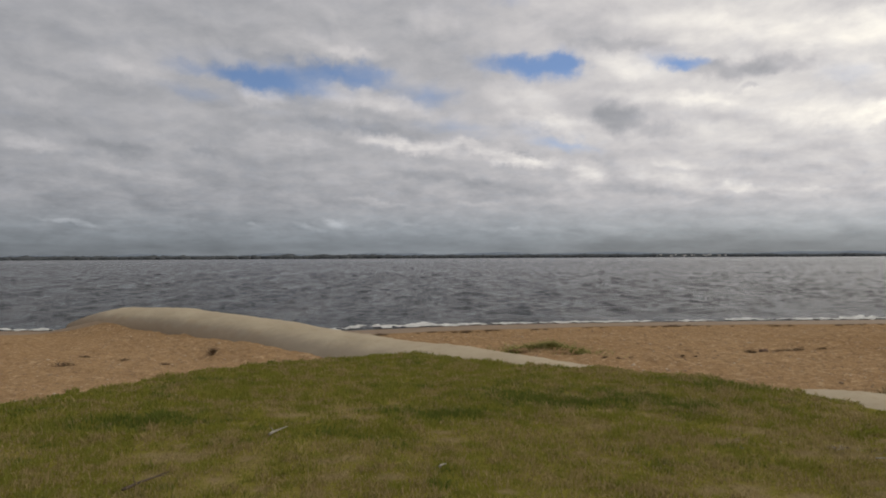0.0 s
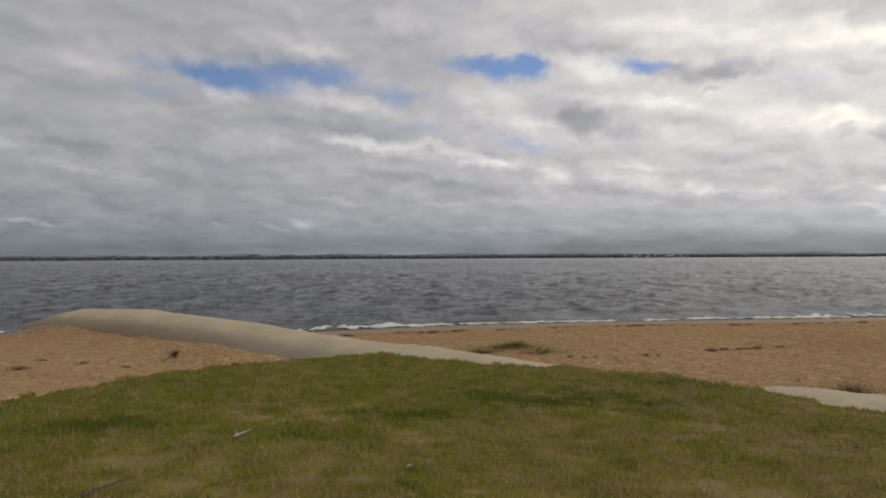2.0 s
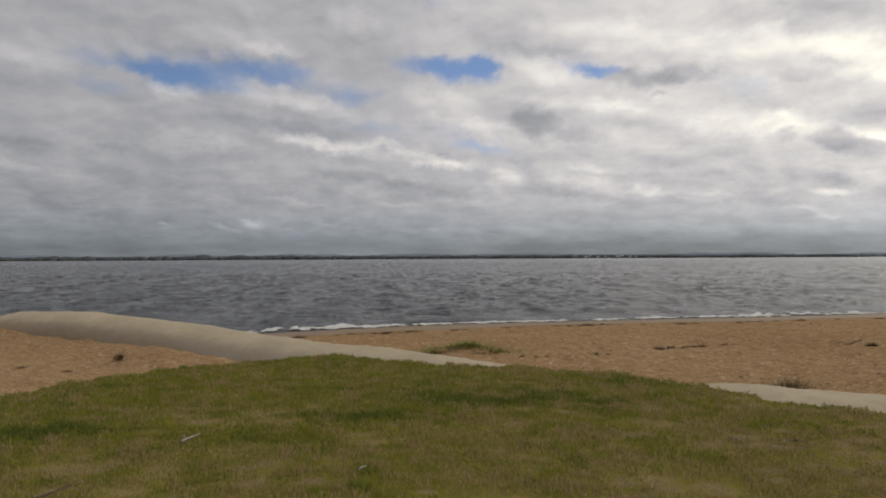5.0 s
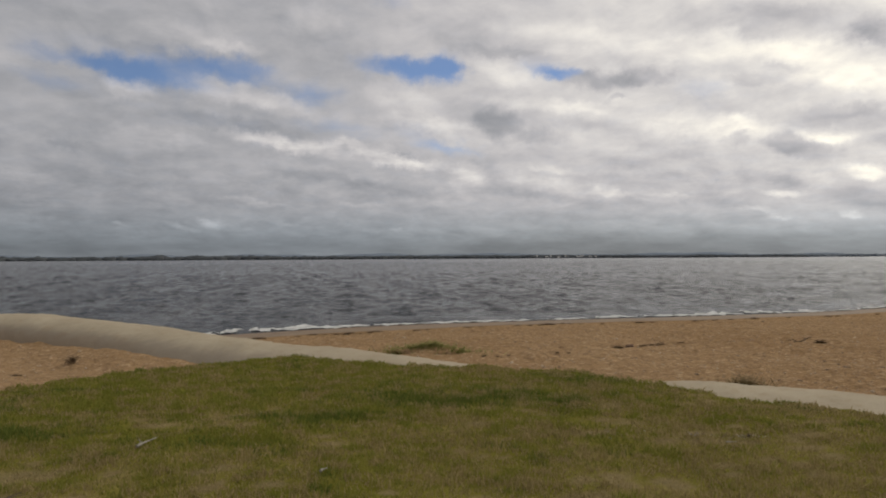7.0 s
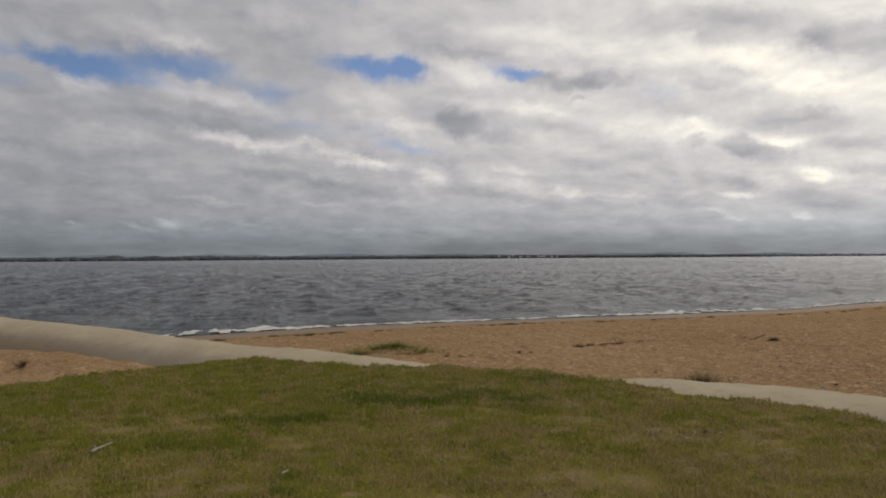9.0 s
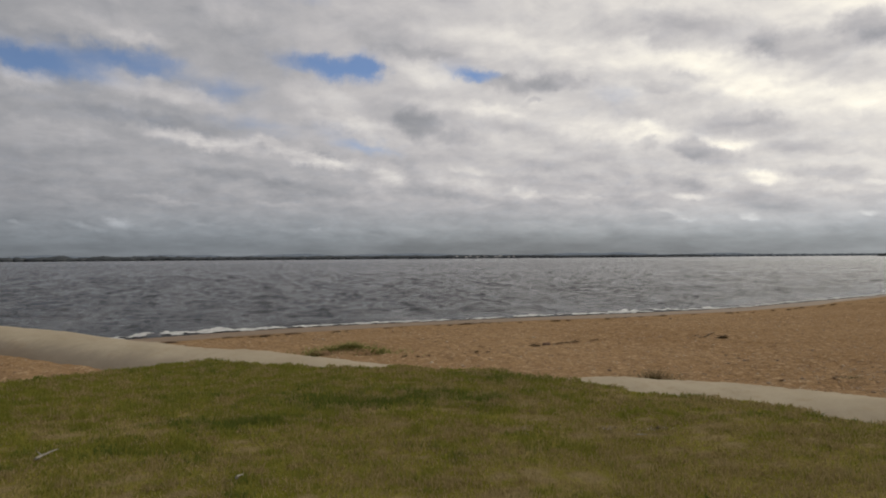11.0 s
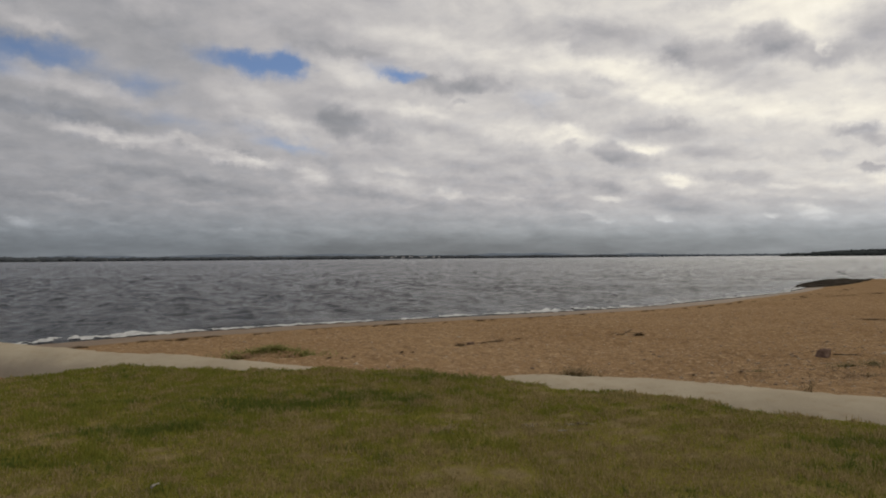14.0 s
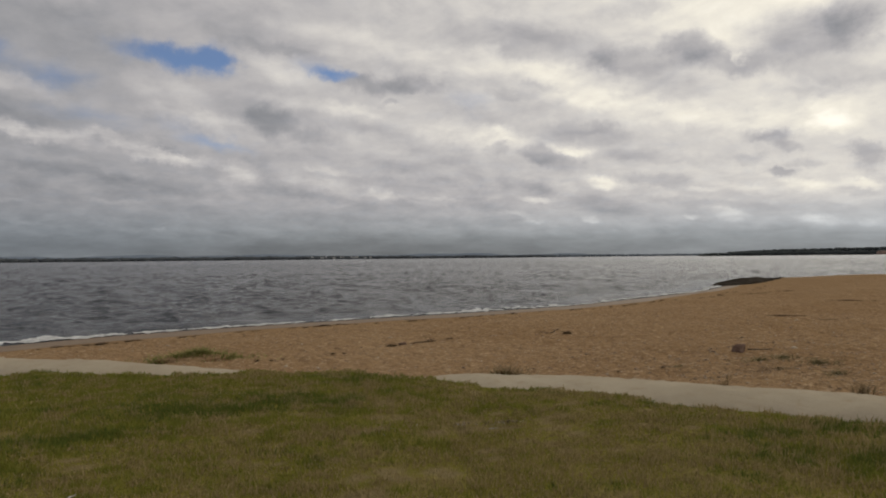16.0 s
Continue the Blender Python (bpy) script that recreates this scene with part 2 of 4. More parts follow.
    gap = n.math("ADD", forms(GAPS, 0.0, 0.0, 2.1), n.math("MULTIPLY_ADD", fine, 0.5, -0.27))
    gap = n.remap(gap, -0.08, 1.25, 0.0, 0.86)
    back = n.add("ShaderNodeBackground", [], Color=sky, Strength=0.09).outputs[0]
    front = n.add("ShaderNodeBackground", [], Color=cloud, Strength=1.0).outputs[0]
    both = n.add("ShaderNodeMixShader", [], i0=gap, i1=front, i2=back).outputs[0]
    n.add("ShaderNodeOutputWorld", [], Surface=both)


build_sky()
sun_data = bpy.data.lights.new("sun", "SUN")
sun_data.energy, sun_data.angle, sun_data.color = 0.38, radians(40), (1.0, 0.95, 0.88)
sun = new("sun", sun_data)
sun.matrix_world = pose(0, 0, 60, 90 - SUN_EL, 0, 180 - SUN_AZ) 


# ---------------------------------------------------------------- materials
def material(name, build, rough=0.8, gloss=0.0, **props):
    m = bpy.data.materials.new(name)
    m.use_nodes = True
    n = Nodes(m.node_tree)
    shader = n.add("ShaderNodeBsdfPrincipled", [], Roughness=rough)
    shader.inputs["Specular IOR Level"].default_value = gloss
    for k, v in props.items():
        n.put(shader.inputs[k.replace("_", " ")], v)
    n.add("ShaderNodeOutputMaterial", [], Surface=shader.outputs[0])
    build(n, shader)
    return m


def place(n):
    return n.add("ShaderNodeNewGeometry").outputs["Position"]


def island(n):
    return n.add("ShaderNodeNewGeometry").outputs["Random Per Island"]


def bump(n, shader, height, strength, distance):
    n.put(shader.inputs["Normal"], n.add("ShaderNodeBump", [], Height=height, Strength=strength, Distance=distance).outputs[0])


def sand_look(n, sh):
    p = place(n)
    broad = n.noise(p, 0.22, 4, 0.6)
    mid = n.noise(p, 2.6, 5, 0.65)
    grain = n.noise(p, 45, 3, 0.7)
    c = n.ramp(broad, [(0.3, (0.252, 0.158, 0.082)), (0.7, (0.315, 0.209, 0.116))])
    c = n.mix(n.remap(mid, 0.35, 0.7, 0.0, 0.42), c, (0.232, 0.139, 0.070, 1))
    c = n.mix(n.remap(grain, 0.5, 0.75, 0.0, 0.5), c, (0.50, 0.365, 0.225, 1))
    c = n.mix(n.remap(n.noise(p, 15, 2, 0.5), 0.53, 0.66, 0, 0.5), c, (0.14, 0.086, 0.05, 1))
    c = n.mix(n.remap(n.noise(p, 8, 3, 0.6), 0.53, 0.66, 0, 0.55), c, (0.46, 0.335, 0.21, 1))
    n.put(sh.inputs["Base Color"], c)
    prints = n.add("ShaderNodeTexVoronoi", [("feature", "SMOOTH_F1")], Vector=n.vec("ADD", p, n.vec("MULTIPLY", n.noise(p, 3, 3, out=1), (0.35, 0.35, 0))), Scale=2.6).outputs[0]
    dents = n.math("ADD", n.noise(n.vec("MULTIPLY", p, (1, 1, 0.2)), 5.5, 4, 0.6), n.math("MULTIPLY", grain, 0.12))
    dents = n.math("ADD", dents, n.math("MULTIPLY", n.remap(prints, 0.0, 0.45), 0.5))
    bump(n, sh, dents, 0.9, 0.10)


def wet_sand_look(n, sh):
    p = place(n)
    c = n.ramp(n.noise(p, 1.3, 5, 0.6), [(0.3, (0.180, 0.127, 0.081)), (0.75, (0.240, 0.173, 0.112))])
    n.put(sh.inputs["Base Color"], c)
    bump(n, sh, n.noise(p, 6, 3), 0.3, 0.03)


def turf_look(n, sh):
    p = place(n)
    c = n.ramp(n.noise(p, 1.1, 5, 0.65), [(0.3, (0.15, 0.145, 0.020)), (0.55, (0.22, 0.19, 0.045)), (0.8, (0.33, 0.25, 0.12))])
    worn = n.add("ShaderNodeAttribute", [("attribute_name", "worn")]).outputs["Fac"]
    c = n.mix(n.remap(n.math("ADD", worn, n.math("MULTIPLY_ADD", n.noise(p, 6, 4, 0.7), 1.0, -0.5)), 0.3, 0.9, 0.0, 0.7), c, (0.27, 0.20, 0.12, 1))
    c = n.mix(n.remap(n.noise(p, 22, 3), 0.5, 0.75, 0, 0.5), c, (0.11, 0.095, 0.035, 1))
    n.put(sh.inputs["Base Color"], c)
    bump(n, sh, n.noise(p, 30, 4, 0.7), 1.0, 0.04)


def blade_look(n, sh):
    p = place(n)
    r = island(n)
    worn = n.add("ShaderNodeAttribute", [("attribute_name", "worn")]).outputs["Fac"]
    rich = n.add("ShaderNodeAttribute", [("attribute_name", "rich")]).outputs["Fac"]
    patch = n.math("ADD", n.math("ADD", n.math("MULTIPLY_ADD", n.noise(p, 8.0, 4, 0.75), 0.75, -0.075), worn), n.math("MULTIPLY_ADD", r, 0.15, -0.075))
    green = n.ramp(r, [(0.0, (0.165, 0.174, 0.030)), (0.5, (0.205, 0.208, 0.040)), (1.0, (0.255, 0.246, 0.058))])
    lush = n.ramp(r, [(0.0, (0.092, 0.122, 0.026)), (1.0, (0.160, 0.180, 0.042))])
    straw = n.ramp(r, [(0.0, (0.245, 0.190, 0.080)), (1.0, (0.385, 0.297, 0.155))])
    c = n.mix(n.remap(n.math("ADD", n.noise(n.vec("ADD", p, (31, 7, 0)), 0.7, 4, 0.6), n.math("MULTIPLY", rich, 0.3)), 0.52, 0.74), green, lush)
    c = n.mix(n.remap(patch, 0.40, 0.66, 0.0, 0.95), c, straw)
    n.put(sh.inputs["Base Color"], c)
    # light shines through the blades
    out = next(k for k in n.tree.nodes if k.type == "OUTPUT_MATERIAL")
    thin = n.add("ShaderNodeBsdfTranslucent", [], Color=c).outputs[0]
    n.put(out.inputs["Surface"], n.add("ShaderNodeMixShader", [], i0=0.42, i1=sh.outputs[0], i2=thin).outputs[0])


def leaf_look(n, sh):
    c = n.ramp(island(n), [(0.0, (0.16, 0.175, 0.055)), (0.6, (0.26, 0.255, 0.09)), (1.0, (0.38, 0.33, 0.15))])
    n.put(sh.inputs["Base Color"], c)
    out = next(k for k in n.tree.nodes if k.type == "OUTPUT_MATERIAL")
    thin = n.add("ShaderNodeBsdfTranslucent", [], Color=c).outputs[0]
    n.put(out.inputs["Surface"], n.add("ShaderNodeMixShader", [], i0=0.35, i1=sh.outputs[0], i2=thin).outputs[0])


def textile_look(n, sh):
    p = place(n)
    c = n.ramp(n.noise(p, 0.9, 5, 0.65), [(0.3, (0.335, 0.283, 0.205)), (0.7, (0.41, 0.352, 0.26))])
    c = n.mix(n.remap(n.noise(n.vec("MULTIPLY", p, (1, 1, 4)), 5, 5, 0.7), 0.5, 0.75, 0, 0.5), c, (0.29, 0.215, 0.13, 1))
    c = n.mix(n.remap(n.noise(p, 60, 2), 0.5, 0.8, 0, 0.4), c, (0.24, 0.20, 0.15, 1))
    # blown sand clings to the flank by the rounded end
    at = n.add("ShaderNodeSeparateXYZ", [], Vector=p)
    level = n.math("ADD", at.outputs[2], n.math("MULTIPLY_ADD", n.noise(p, 1.6, 5, 0.7), 0.9, -0.45))
    dust = n.math("MULTIPLY", n.remap(level, 0.66, 0.92, 0.85, 0.0), n.remap(at.outputs[0], -2.5, -6.0))
    c = n.mix(n.math("MULTIPLY", dust, 0.8), c, (0.30, 0.208, 0.122, 1))
    # greyer and darker towards the bottom of the flanks, with an uneven upper edge
    lower = n.math("ADD", at.outputs[2], n.math("MULTIPLY_ADD", n.noise(n.vec("MULTIPLY", p, (1, 1, 0.3)), 1.1, 5, 0.65), 0.36, -0.18))
    c = n.mix(n.remap(lower, 0.80, 1.0, 0.62, 0.0), c, (0.225, 0.19, 0.155, 1))
    n.put(sh.inputs["Base Color"], c)
    bump(n, sh, n.math("ADD", n.noise(p, 3.0, 5, 0.6), n.math("MULTIPLY", n.noise(p, 90, 2), 0.1)), 0.45, 0.05)


def water_look(n, sh):
    p = place(n)
    # dark wave faces and bright sky gleam between them, painted as streaks of colour
    wave_shade = n.math("ADD", n.math("MULTIPLY", n.noise(n.vec("MULTIPLY", p, (1, 0.16, 1)), 0.30, 6, 0.78), 0.7), n.math("MULTIPLY", n.noise(n.vec("MULTIPLY", p, (1, 0.3, 1)), 1.1, 4, 0.7), 0.3))
    n.put(sh.inputs["Base Color"], n.ramp(wave_shade, [(0.40, (0.024, 0.027, 0.031)), (0.5, (0.055, 0.058, 0.062)), (0.60, (0.094, 0.096, 0.098))]))
    q = n.vec("MULTIPLY", p, (0.5, 1.25, 1.0))
    h = n.math("ADD", n.math("MULTIPLY", n.noise(q, 1.4, 6, 0.68), 1.0), n.math("MULTIPLY", n.noise(q, 2.6, 4, 0.65), 0.45))
    h = n.math("ADD", h, n.math("MULTIPLY", n.noise(n.vec("ADD", q, (17, 5, 0)), 0.5, 5, 0.7), 0.55))
    # far out, the unseen ripples blur what the water mirrors
    out_there = n.vec("LENGTH", p, out=1)
    bump(n, sh, h, n.remap(out_there, 35, 200, 1.0, 0.95), 0.36)
    gusts = n.math("MULTIPLY_ADD", n.noise(n.vec("MULTIPLY", p, (1, 0.25, 1)), 0.8, 4, 0.7), 0.4, -0.20)
    n.put(sh.inputs["Roughness"], n.math("MAXIMUM", n.math("ADD", gusts, n.remap(out_there, 40, 280, 0.13, 0.22, "LINEAR")), 0.07))
    # the streaks painted dark also mirror less
    n.put(sh.inputs["Specular IOR Level"], n.remap(wave_shade, 0.42, 0.58, 0.24, 0.60))


def foam_look(n, sh):
    p = place(n)
    n.put(sh.inputs["Base Color"], n.ramp(n.noise(p, 5, 4, 0.7), [(0.3, (0.34, 0.34, 0.33)), (0.65, (0.66, 0.66, 0.64))]))
    bump(n, sh, n.noise(p, 14, 4, 0.7), 0.8, 0.06)


def mottled(*stops, scale=6.0, strength=0.5, distance=0.02):
    def build(n, sh):
        p = place(n)
        step = 0.5 / max(1, len(stops) - 1)
        n.put(sh.inputs["Base Color"], n.ramp(n.noise(p, scale, 5, 0.65), [(0.25 + i * step, c) for i, c in enumerate(stops)]))
        bump(n, sh, n.noise(p, scale * 2.5, 4, 0.65), strength, distance)
    return build


def per_island(*stops):
    def build(n, sh):
        n.put(sh.inputs["Base Color"], n.ramp(island(n), [(i / max(1, len(stops) - 1), c) for i, c in enumerate(stops)]))
    return build


SAND = material("sand", sand_look, 0.95)
WET = material("wet_sand", wet_sand_look, 0.55, 0.06)
TURF = material("turf", turf_look, 0.95)
BLADE = material("grass_blade", blade_look, 0.8)
LEAF = material("leaf", leaf_look, 0.6)
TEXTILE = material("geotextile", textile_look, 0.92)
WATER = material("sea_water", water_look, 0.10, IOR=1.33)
FOAM = material("foam", foam_look, 0.7)
BEACH_WEED = material("grey_weed", per_island((0.12, 0.11, 0.055), (0.19, 0.165, 0.085), (0.26, 0.21, 0.12)), 0.8)
WEED = material("seaweed", per_island((0.045, 0.031, 0.020), (0.092, 0.062, 0.038), (0.16, 0.108, 0.064)), 0.8)
ROCK = material("rock", mottled((0.085, 0.055, 0.042), (0.16, 0.105, 0.08), (0.25, 0.18, 0.14), scale=9), 0.9)
DRIFTWOOD = material("driftwood", mottled((0.055, 0.042, 0.032), (0.13, 0.10, 0.078), scale=14), 0.85)
PALE_WOOD = material("bleached_wood", mottled((0.22, 0.20, 0.17), (0.38, 0.35, 0.30), scale=30), 0.8)
STRAW = material("dry_stalk", per_island((0.10, 0.075, 0.04), (0.20, 0.155, 0.085), (0.26, 0.20, 0.12)), 0.8)
PEBBLE = material("shell_grit", per_island((0.20, 0.145, 0.105), (0.34, 0.25, 0.175), (0.48, 0.40, 0.30)), 0.9)
# the greying of distance haze is mixed into these foliage and land colours
FAR_TREE = material("far_foliage", per_island((0.074, 0.081, 0.088), (0.080, 0.087, 0.094), (0.087, 0.094, 0.100)), 1.0)
HAZY_TREE = material("hazy_foliage", per_island((0.150, 0.172, 0.195), (0.162, 0.184, 0.206), (0.175, 0.197, 0.218)), 1.0)
HEAD_TREE = material("headland_foliage", per_island((0.050, 0.056, 0.056), (0.056, 0.062, 0.061), (0.063, 0.069, 0.067)), 1.0)
FAR_LAND = material("far_land", mottled((0.050, 0.056, 0.061), (0.070, 0.076, 0.080), scale=0.01), 1.0)
# the hills' pale blue-grey is air haze painted as surface colour
HAZED_HILL = material("hazed_hill", mottled((0.165, 0.195, 0.238), (0.185, 0.215, 0.255), scale=0.002, strength=0.1), 1.0)
CLIFF = material("red_cliff", mottled((0.20, 0.14, 0.115), (0.27, 0.19, 0.155), scale=0.05), 1.0)
WALL = material("white_wall", mottled((0.50, 0.50, 0.49), (0.72, 0.72, 0.70), scale=0.2), 0.9)
ROOF = material("grey_roof", mottled((0.18, 0.175, 0.17), (0.26, 0.25, 0.245), scale=0.2), 0.9)


# ---------------------------------------------------------------- mesh helpers
def mesh_object(name, verts, faces, mat, parent=None, label="", smooth=False):
    me = bpy.data.meshes.new(name)
    verts = np.asarray(verts, dtype=np.float32).reshape(-1, 3)
    if isinstance(faces, np.ndarray):
        k = faces.shape[1]
        me.vertices.add(len(verts))
        me.vertices.foreach_set("co", verts.ravel())
        me.loops.add(faces.size)
        me.loops.foreach_set("vertex_index", faces.astype(np.int32).ravel())
        me.polygons.add(len(faces))
        me.polygons.foreach_set("loop_start", np.arange(0, faces.size, k, dtype=np.int32))
        me.polygons.foreach_set("loop_total", np.full(len(faces), k, dtype=np.int32))
        me.update(calc_edges=True)
        me.validate()
    else:
        me.from_pydata([tuple(map(float, v)) for v in verts], [], faces)
    if smooth:
        me.polygons.foreach_set("use_smooth", np.ones(len(me.polygons), dtype=bool))
    me.materials.append(mat)
    ob = new(name, me)
    if parent:
        ob.parent = parent
    if label:
        tagged(ob, label)
    return ob


def part(name, bm, mat, parent, label="", smooth=False):
    me = bpy.data.meshes.new(name)
    bm.to_mesh(me)
    bm.free()
    if smooth:
        me.polygons.foreach_set("use_smooth", np.ones(len(me.polygons), dtype=bool))
    me.materials.append(mat)
    ob = new(name, me)
    ob.parent = parent
    if label:
        tagged(ob, label)
    return ob


def grid_faces(rows, cols, wrap=False):
    i, j = np.meshgrid(np.arange(rows - 1), np.arange(cols if wrap else cols - 1), indexing="ij")
    k = (j + 1) % cols
    return np.stack([i * cols + j, i * cols + k, (i + 1) * cols + k, (i + 1) * cols + j], -1).reshape(-1, 4)


class Ripple:
    """Smooth random relief: a sum of waves of many directions, quick to evaluate on arrays."""

    def __init__(self, seed, shortest, longest, count=28, power=1.0):
        g = np.random.default_rng(seed)
        lengths = np.exp(g.uniform(np.log(shortest), np.log(longest), count))
        a = g.uniform(0, 2 * np.pi, count)
        self.kx, self.ky = np.cos(a) * 2 * np.pi / lengths, np.sin(a) * 2 * np.pi / lengths
        self.ph, self.am = g.uniform(0, 2 * np.pi, count), (lengths / longest) ** power
        self.am /= np.sqrt((self.am ** 2).sum() / 2)

    def __call__(self, x, y):
        out = np.zeros(np.shape(x))
        for kx, ky, ph, am in zip(self.kx, self.ky, self.ph, self.am):
            out += am * np.sin(kx * x + ky * y + ph)
        return out


def ease(v, a, b):
    u = np.clip((v - a) / (b - a), 0, 1)
    return u * u * (3 - 2 * u)


def spline(x, xs, ys):
    """A smooth curve through a few knots."""
    xs, ys = np.asarray(xs, float), np.asarray(ys, float)
    m = np.gradient(ys, xs)
    i = np.clip(np.searchsorted(xs, x) - 1, 0, len(xs) - 2)
    h = xs[i + 1] - xs[i]
    u = np.clip((x - xs[i]) / h, 0, 1)
    return ((1 + 2 * u) * (1 - u) ** 2 * ys[i] + u * (1 - u) ** 2 * h * m[i] + u * u * (3 - 2 * u) * ys[i + 1] + u * u * (u - 1) * h * m[i + 1])


# ---------------------------------------------------------------- the lie of the land
SHORE_X = [-3000, -400, -60, -33.3, -16.8, -4.1, 1.5, 5.0, 10.7, 16.3, 23.6, 32.1, 46.6, 57.8, 69.5, 81.6, 160, 3000]
SHORE_Y = [-800, -60, 14, 25.2, 26.9, 26.3, 28.3, 28.9, 29.4, 29.7, 30.5, 33.1, 39.2, 46.3, 52.4, 51.9, 70.0, 400]


def shore_y(x):
    return spline(x, SHORE_X, SHORE_Y)


LUMPS = Ripple(3, 0.28, 1.8, 48, 0.7)
SWELLS = Ripple(5, 4, 18, 16, 1.0)


def inland(x, y):
    slope = (shore_y(x + 2.0) - shore_y(x - 2.0)) / 4.0
    return (shore_y(x) - y) / np.sqrt(1 + slope ** 2)


TUBE = [(-14.2, 25.95), (-11.87, 24.74), (-9.32, 23.39), (-6.72, 21.12), (-4.3, 18.61), (-2.43, 16.3), (-0.91, 14.67), (0.3, 13.37), (1.29, 12.31), (2.28, 11.26),
        (3.26, 10.42), (4.32, 9.58), (5.28, 8.75), (6.13, 8.03), (6.88, 7.23), (7.71, 6.03), (8.62, 4.66), (9.75, 2.44), (10.48, 0.09), (10.83, -3.55)]


def tube_distance(x, y):
    """Metres from the tube's middle line."""
    best = np.full(np.shape(x), 1e9)
    for (ax, ay), (bx, by) in zip(TUBE, TUBE[1:]):
        u = np.clip(((x - ax) * (bx - ax) + (y - ay) * (by - ay)) / ((bx - ax) ** 2 + (by - ay) ** 2), 0, 1)
        best = np.minimum(best, np.hypot(x - ax - u * (bx - ax), y - ay - u * (by - ay)))
    return best


def sand_z(x, y):
    s = inland(x, y)
    tube_gap = tube_distance(x, y)
    z = np.interp(s, [-400, -40, -5, 0, 2, 5, 10, 16, 25, 60], [-12, -3, -0.55, 0.0, 0.10, 0.24, 0.54, 0.72, 0.88, 1.15])
    along, across = (x + 11.55) * 0.92 - (y - 23.72) * 0.4, (x + 11.55) * 0.4 + (y - 23.72) * 0.92
    z = z + 0.50 * np.exp(-(along / np.where(along < 0, 2.3, 1.6)) ** 2 - (across / 0.9) ** 2)
    z = z + 0.27 * ease(tube_gap, 3.6, 0.8) * ease(-x, 1.6, 5.0) * ease(x, -13.0, -9.5)
    rough = ease(s, 3.0, 4.6)
    return z + rough * (0.023 * LUMPS(x, y) + 0.03 * SWELLS(x, y))


EDGE_AZ = [-180, -120, -80, -54.7, -39, -31.5, -27, -21, -13.4, -7.5, -2.2, 1.3, 3.6, 6.2, 9.2, 11.2, 12.5, 15.1, 17.9, 21.3, 24.3, 26.2, 28.2, 30, 31.8, 34, 38.5, 42.6, 45.8, 49.9, 54.4, 57.1, 61.1, 74.6, 95, 130, 180]
EDGE_R = [70, 60, 18, 10.52, 9.2, 9.34, 9.71, 10.5, 11.15, 11.45, 11.8, 11.2, 10.95, 10.6, 10.46, 10.33, 10.5, 10.16, 10.07, 9.98, 9.46, 9.35, 9.18, 8.92, 8.7, 8.54, 8.52, 8.36, 7.98, 7.88, 7.85, 7.78, 7.83, 9.03, 16, 60, 70]
TUFTED = Ripple(11, 0.5, 3.0, 24, 0.8)


def turf_edge(az):
    return spline(az, EDGE_AZ, EDGE_R)


def turf_z(x, y):
    az, r = np.degrees(np.arctan2(x, y)), np.hypot(x, y)
    u = r / turf_edge(az)
    return 1.180 - 0.02 * ease(u, 0.95, 1.02) + 0.012 * TUFTED(x, y) * ease(1.02 - u, 0.0, 0.3)


def sheet_azimuths(fine):
    """All round, fine where the camera looks."""
    return np.radians(np.concatenate([np.arange(-180, -42, 3.0), np.arange(-42, 72, fine), np.arange(72, 180, 3.0)]))


def build_ground():
    az = sheet_azimuths(0.22)
    r = np.concatenate([np.array([0.001, 1.0, 2.5, 4.0, 5.5, 6.5]), 7 * np.exp(np.arange(0, np.log(90 / 7), 0.0085)), 95 * np.exp(np.arange(0, np.log(3400 / 95), 0.12))])
    R, A = np.meshgrid(r, az, indexing="ij")
    x, y = R * np.sin(A), R * np.cos(A)
    z = sand_z(x, y)
    under = ease(turf_edge(np.degrees(A)) - R, -0.05, 0.5)
    z = np.minimum(z, z * (1 - under) + under * 0.8)
    ob = mesh_object("ground", np.stack([x, y, z], -1), grid_faces(len(r), len(az), True), SAND, smooth=True)
    tagged(ob, "warm tan coarse beach sand, dented by footprints", "sand", kind="structure")


def build_turf():
    az = sheet_azimuths(0.35)
    u = np.concatenate([np.concatenate([[0.0002], np.linspace(0.02, 0.35, 10)]), np.linspace(0.37, 1.0, 70), [1.012, 1.02]])
    U, A = np.meshgrid(u, az, indexing="ij")
    deg = np.degrees(A)
    wobble = 1 + 0.006 * np.sin(deg * 1.9) + 0.004 * np.sin(deg * 5.3 + 1)
    R = U * turf_edge(deg) * wobble
    x, y = R * np.sin(A), R * np.cos(A)
    z = turf_z(x, y)
    z[-2] -= 0.10
    z[-1] -= 0.55
    x[0], y[0] = 0.13, -0.07  # the sheet closes at one point
    ob = mesh_object("lawn_ground", np.stack([x, y, z], -1), grid_faces(len(u), len(az), True), TURF, smooth=True)
    tagged(ob, "worn grass bank with brown soil and thatch showing through", "grass bank", kind="structure")


build_ground()
build_turf()

# ---------------------------------------------------------------- the sea
def chop(seed, count, shortest, longest, spread, steep):
    g = np.random.default_rng(seed)
    lengths = np.exp(g.uniform(np.log(shortest), np.log(longest), count))
    a = radians(-98) + g.normal(0, spread, count)
    return [(np.cos(b) * 2 * np.pi / l, np.sin(b) * 2 * np.pi / l, g.uniform(0, 6.28), l, steep * l * g.uniform(0.5, 1.2)) for b, l in zip(a, lengths)]


WAVES = chop(21, 90, 0.55, 2.0, 0.34, 0.0030) + chop(22, 8, 4.0, 8.0, 0.35, 0.0018)
GROUPS = Ripple(81, 1.3, 4.5, 36, 0.5)


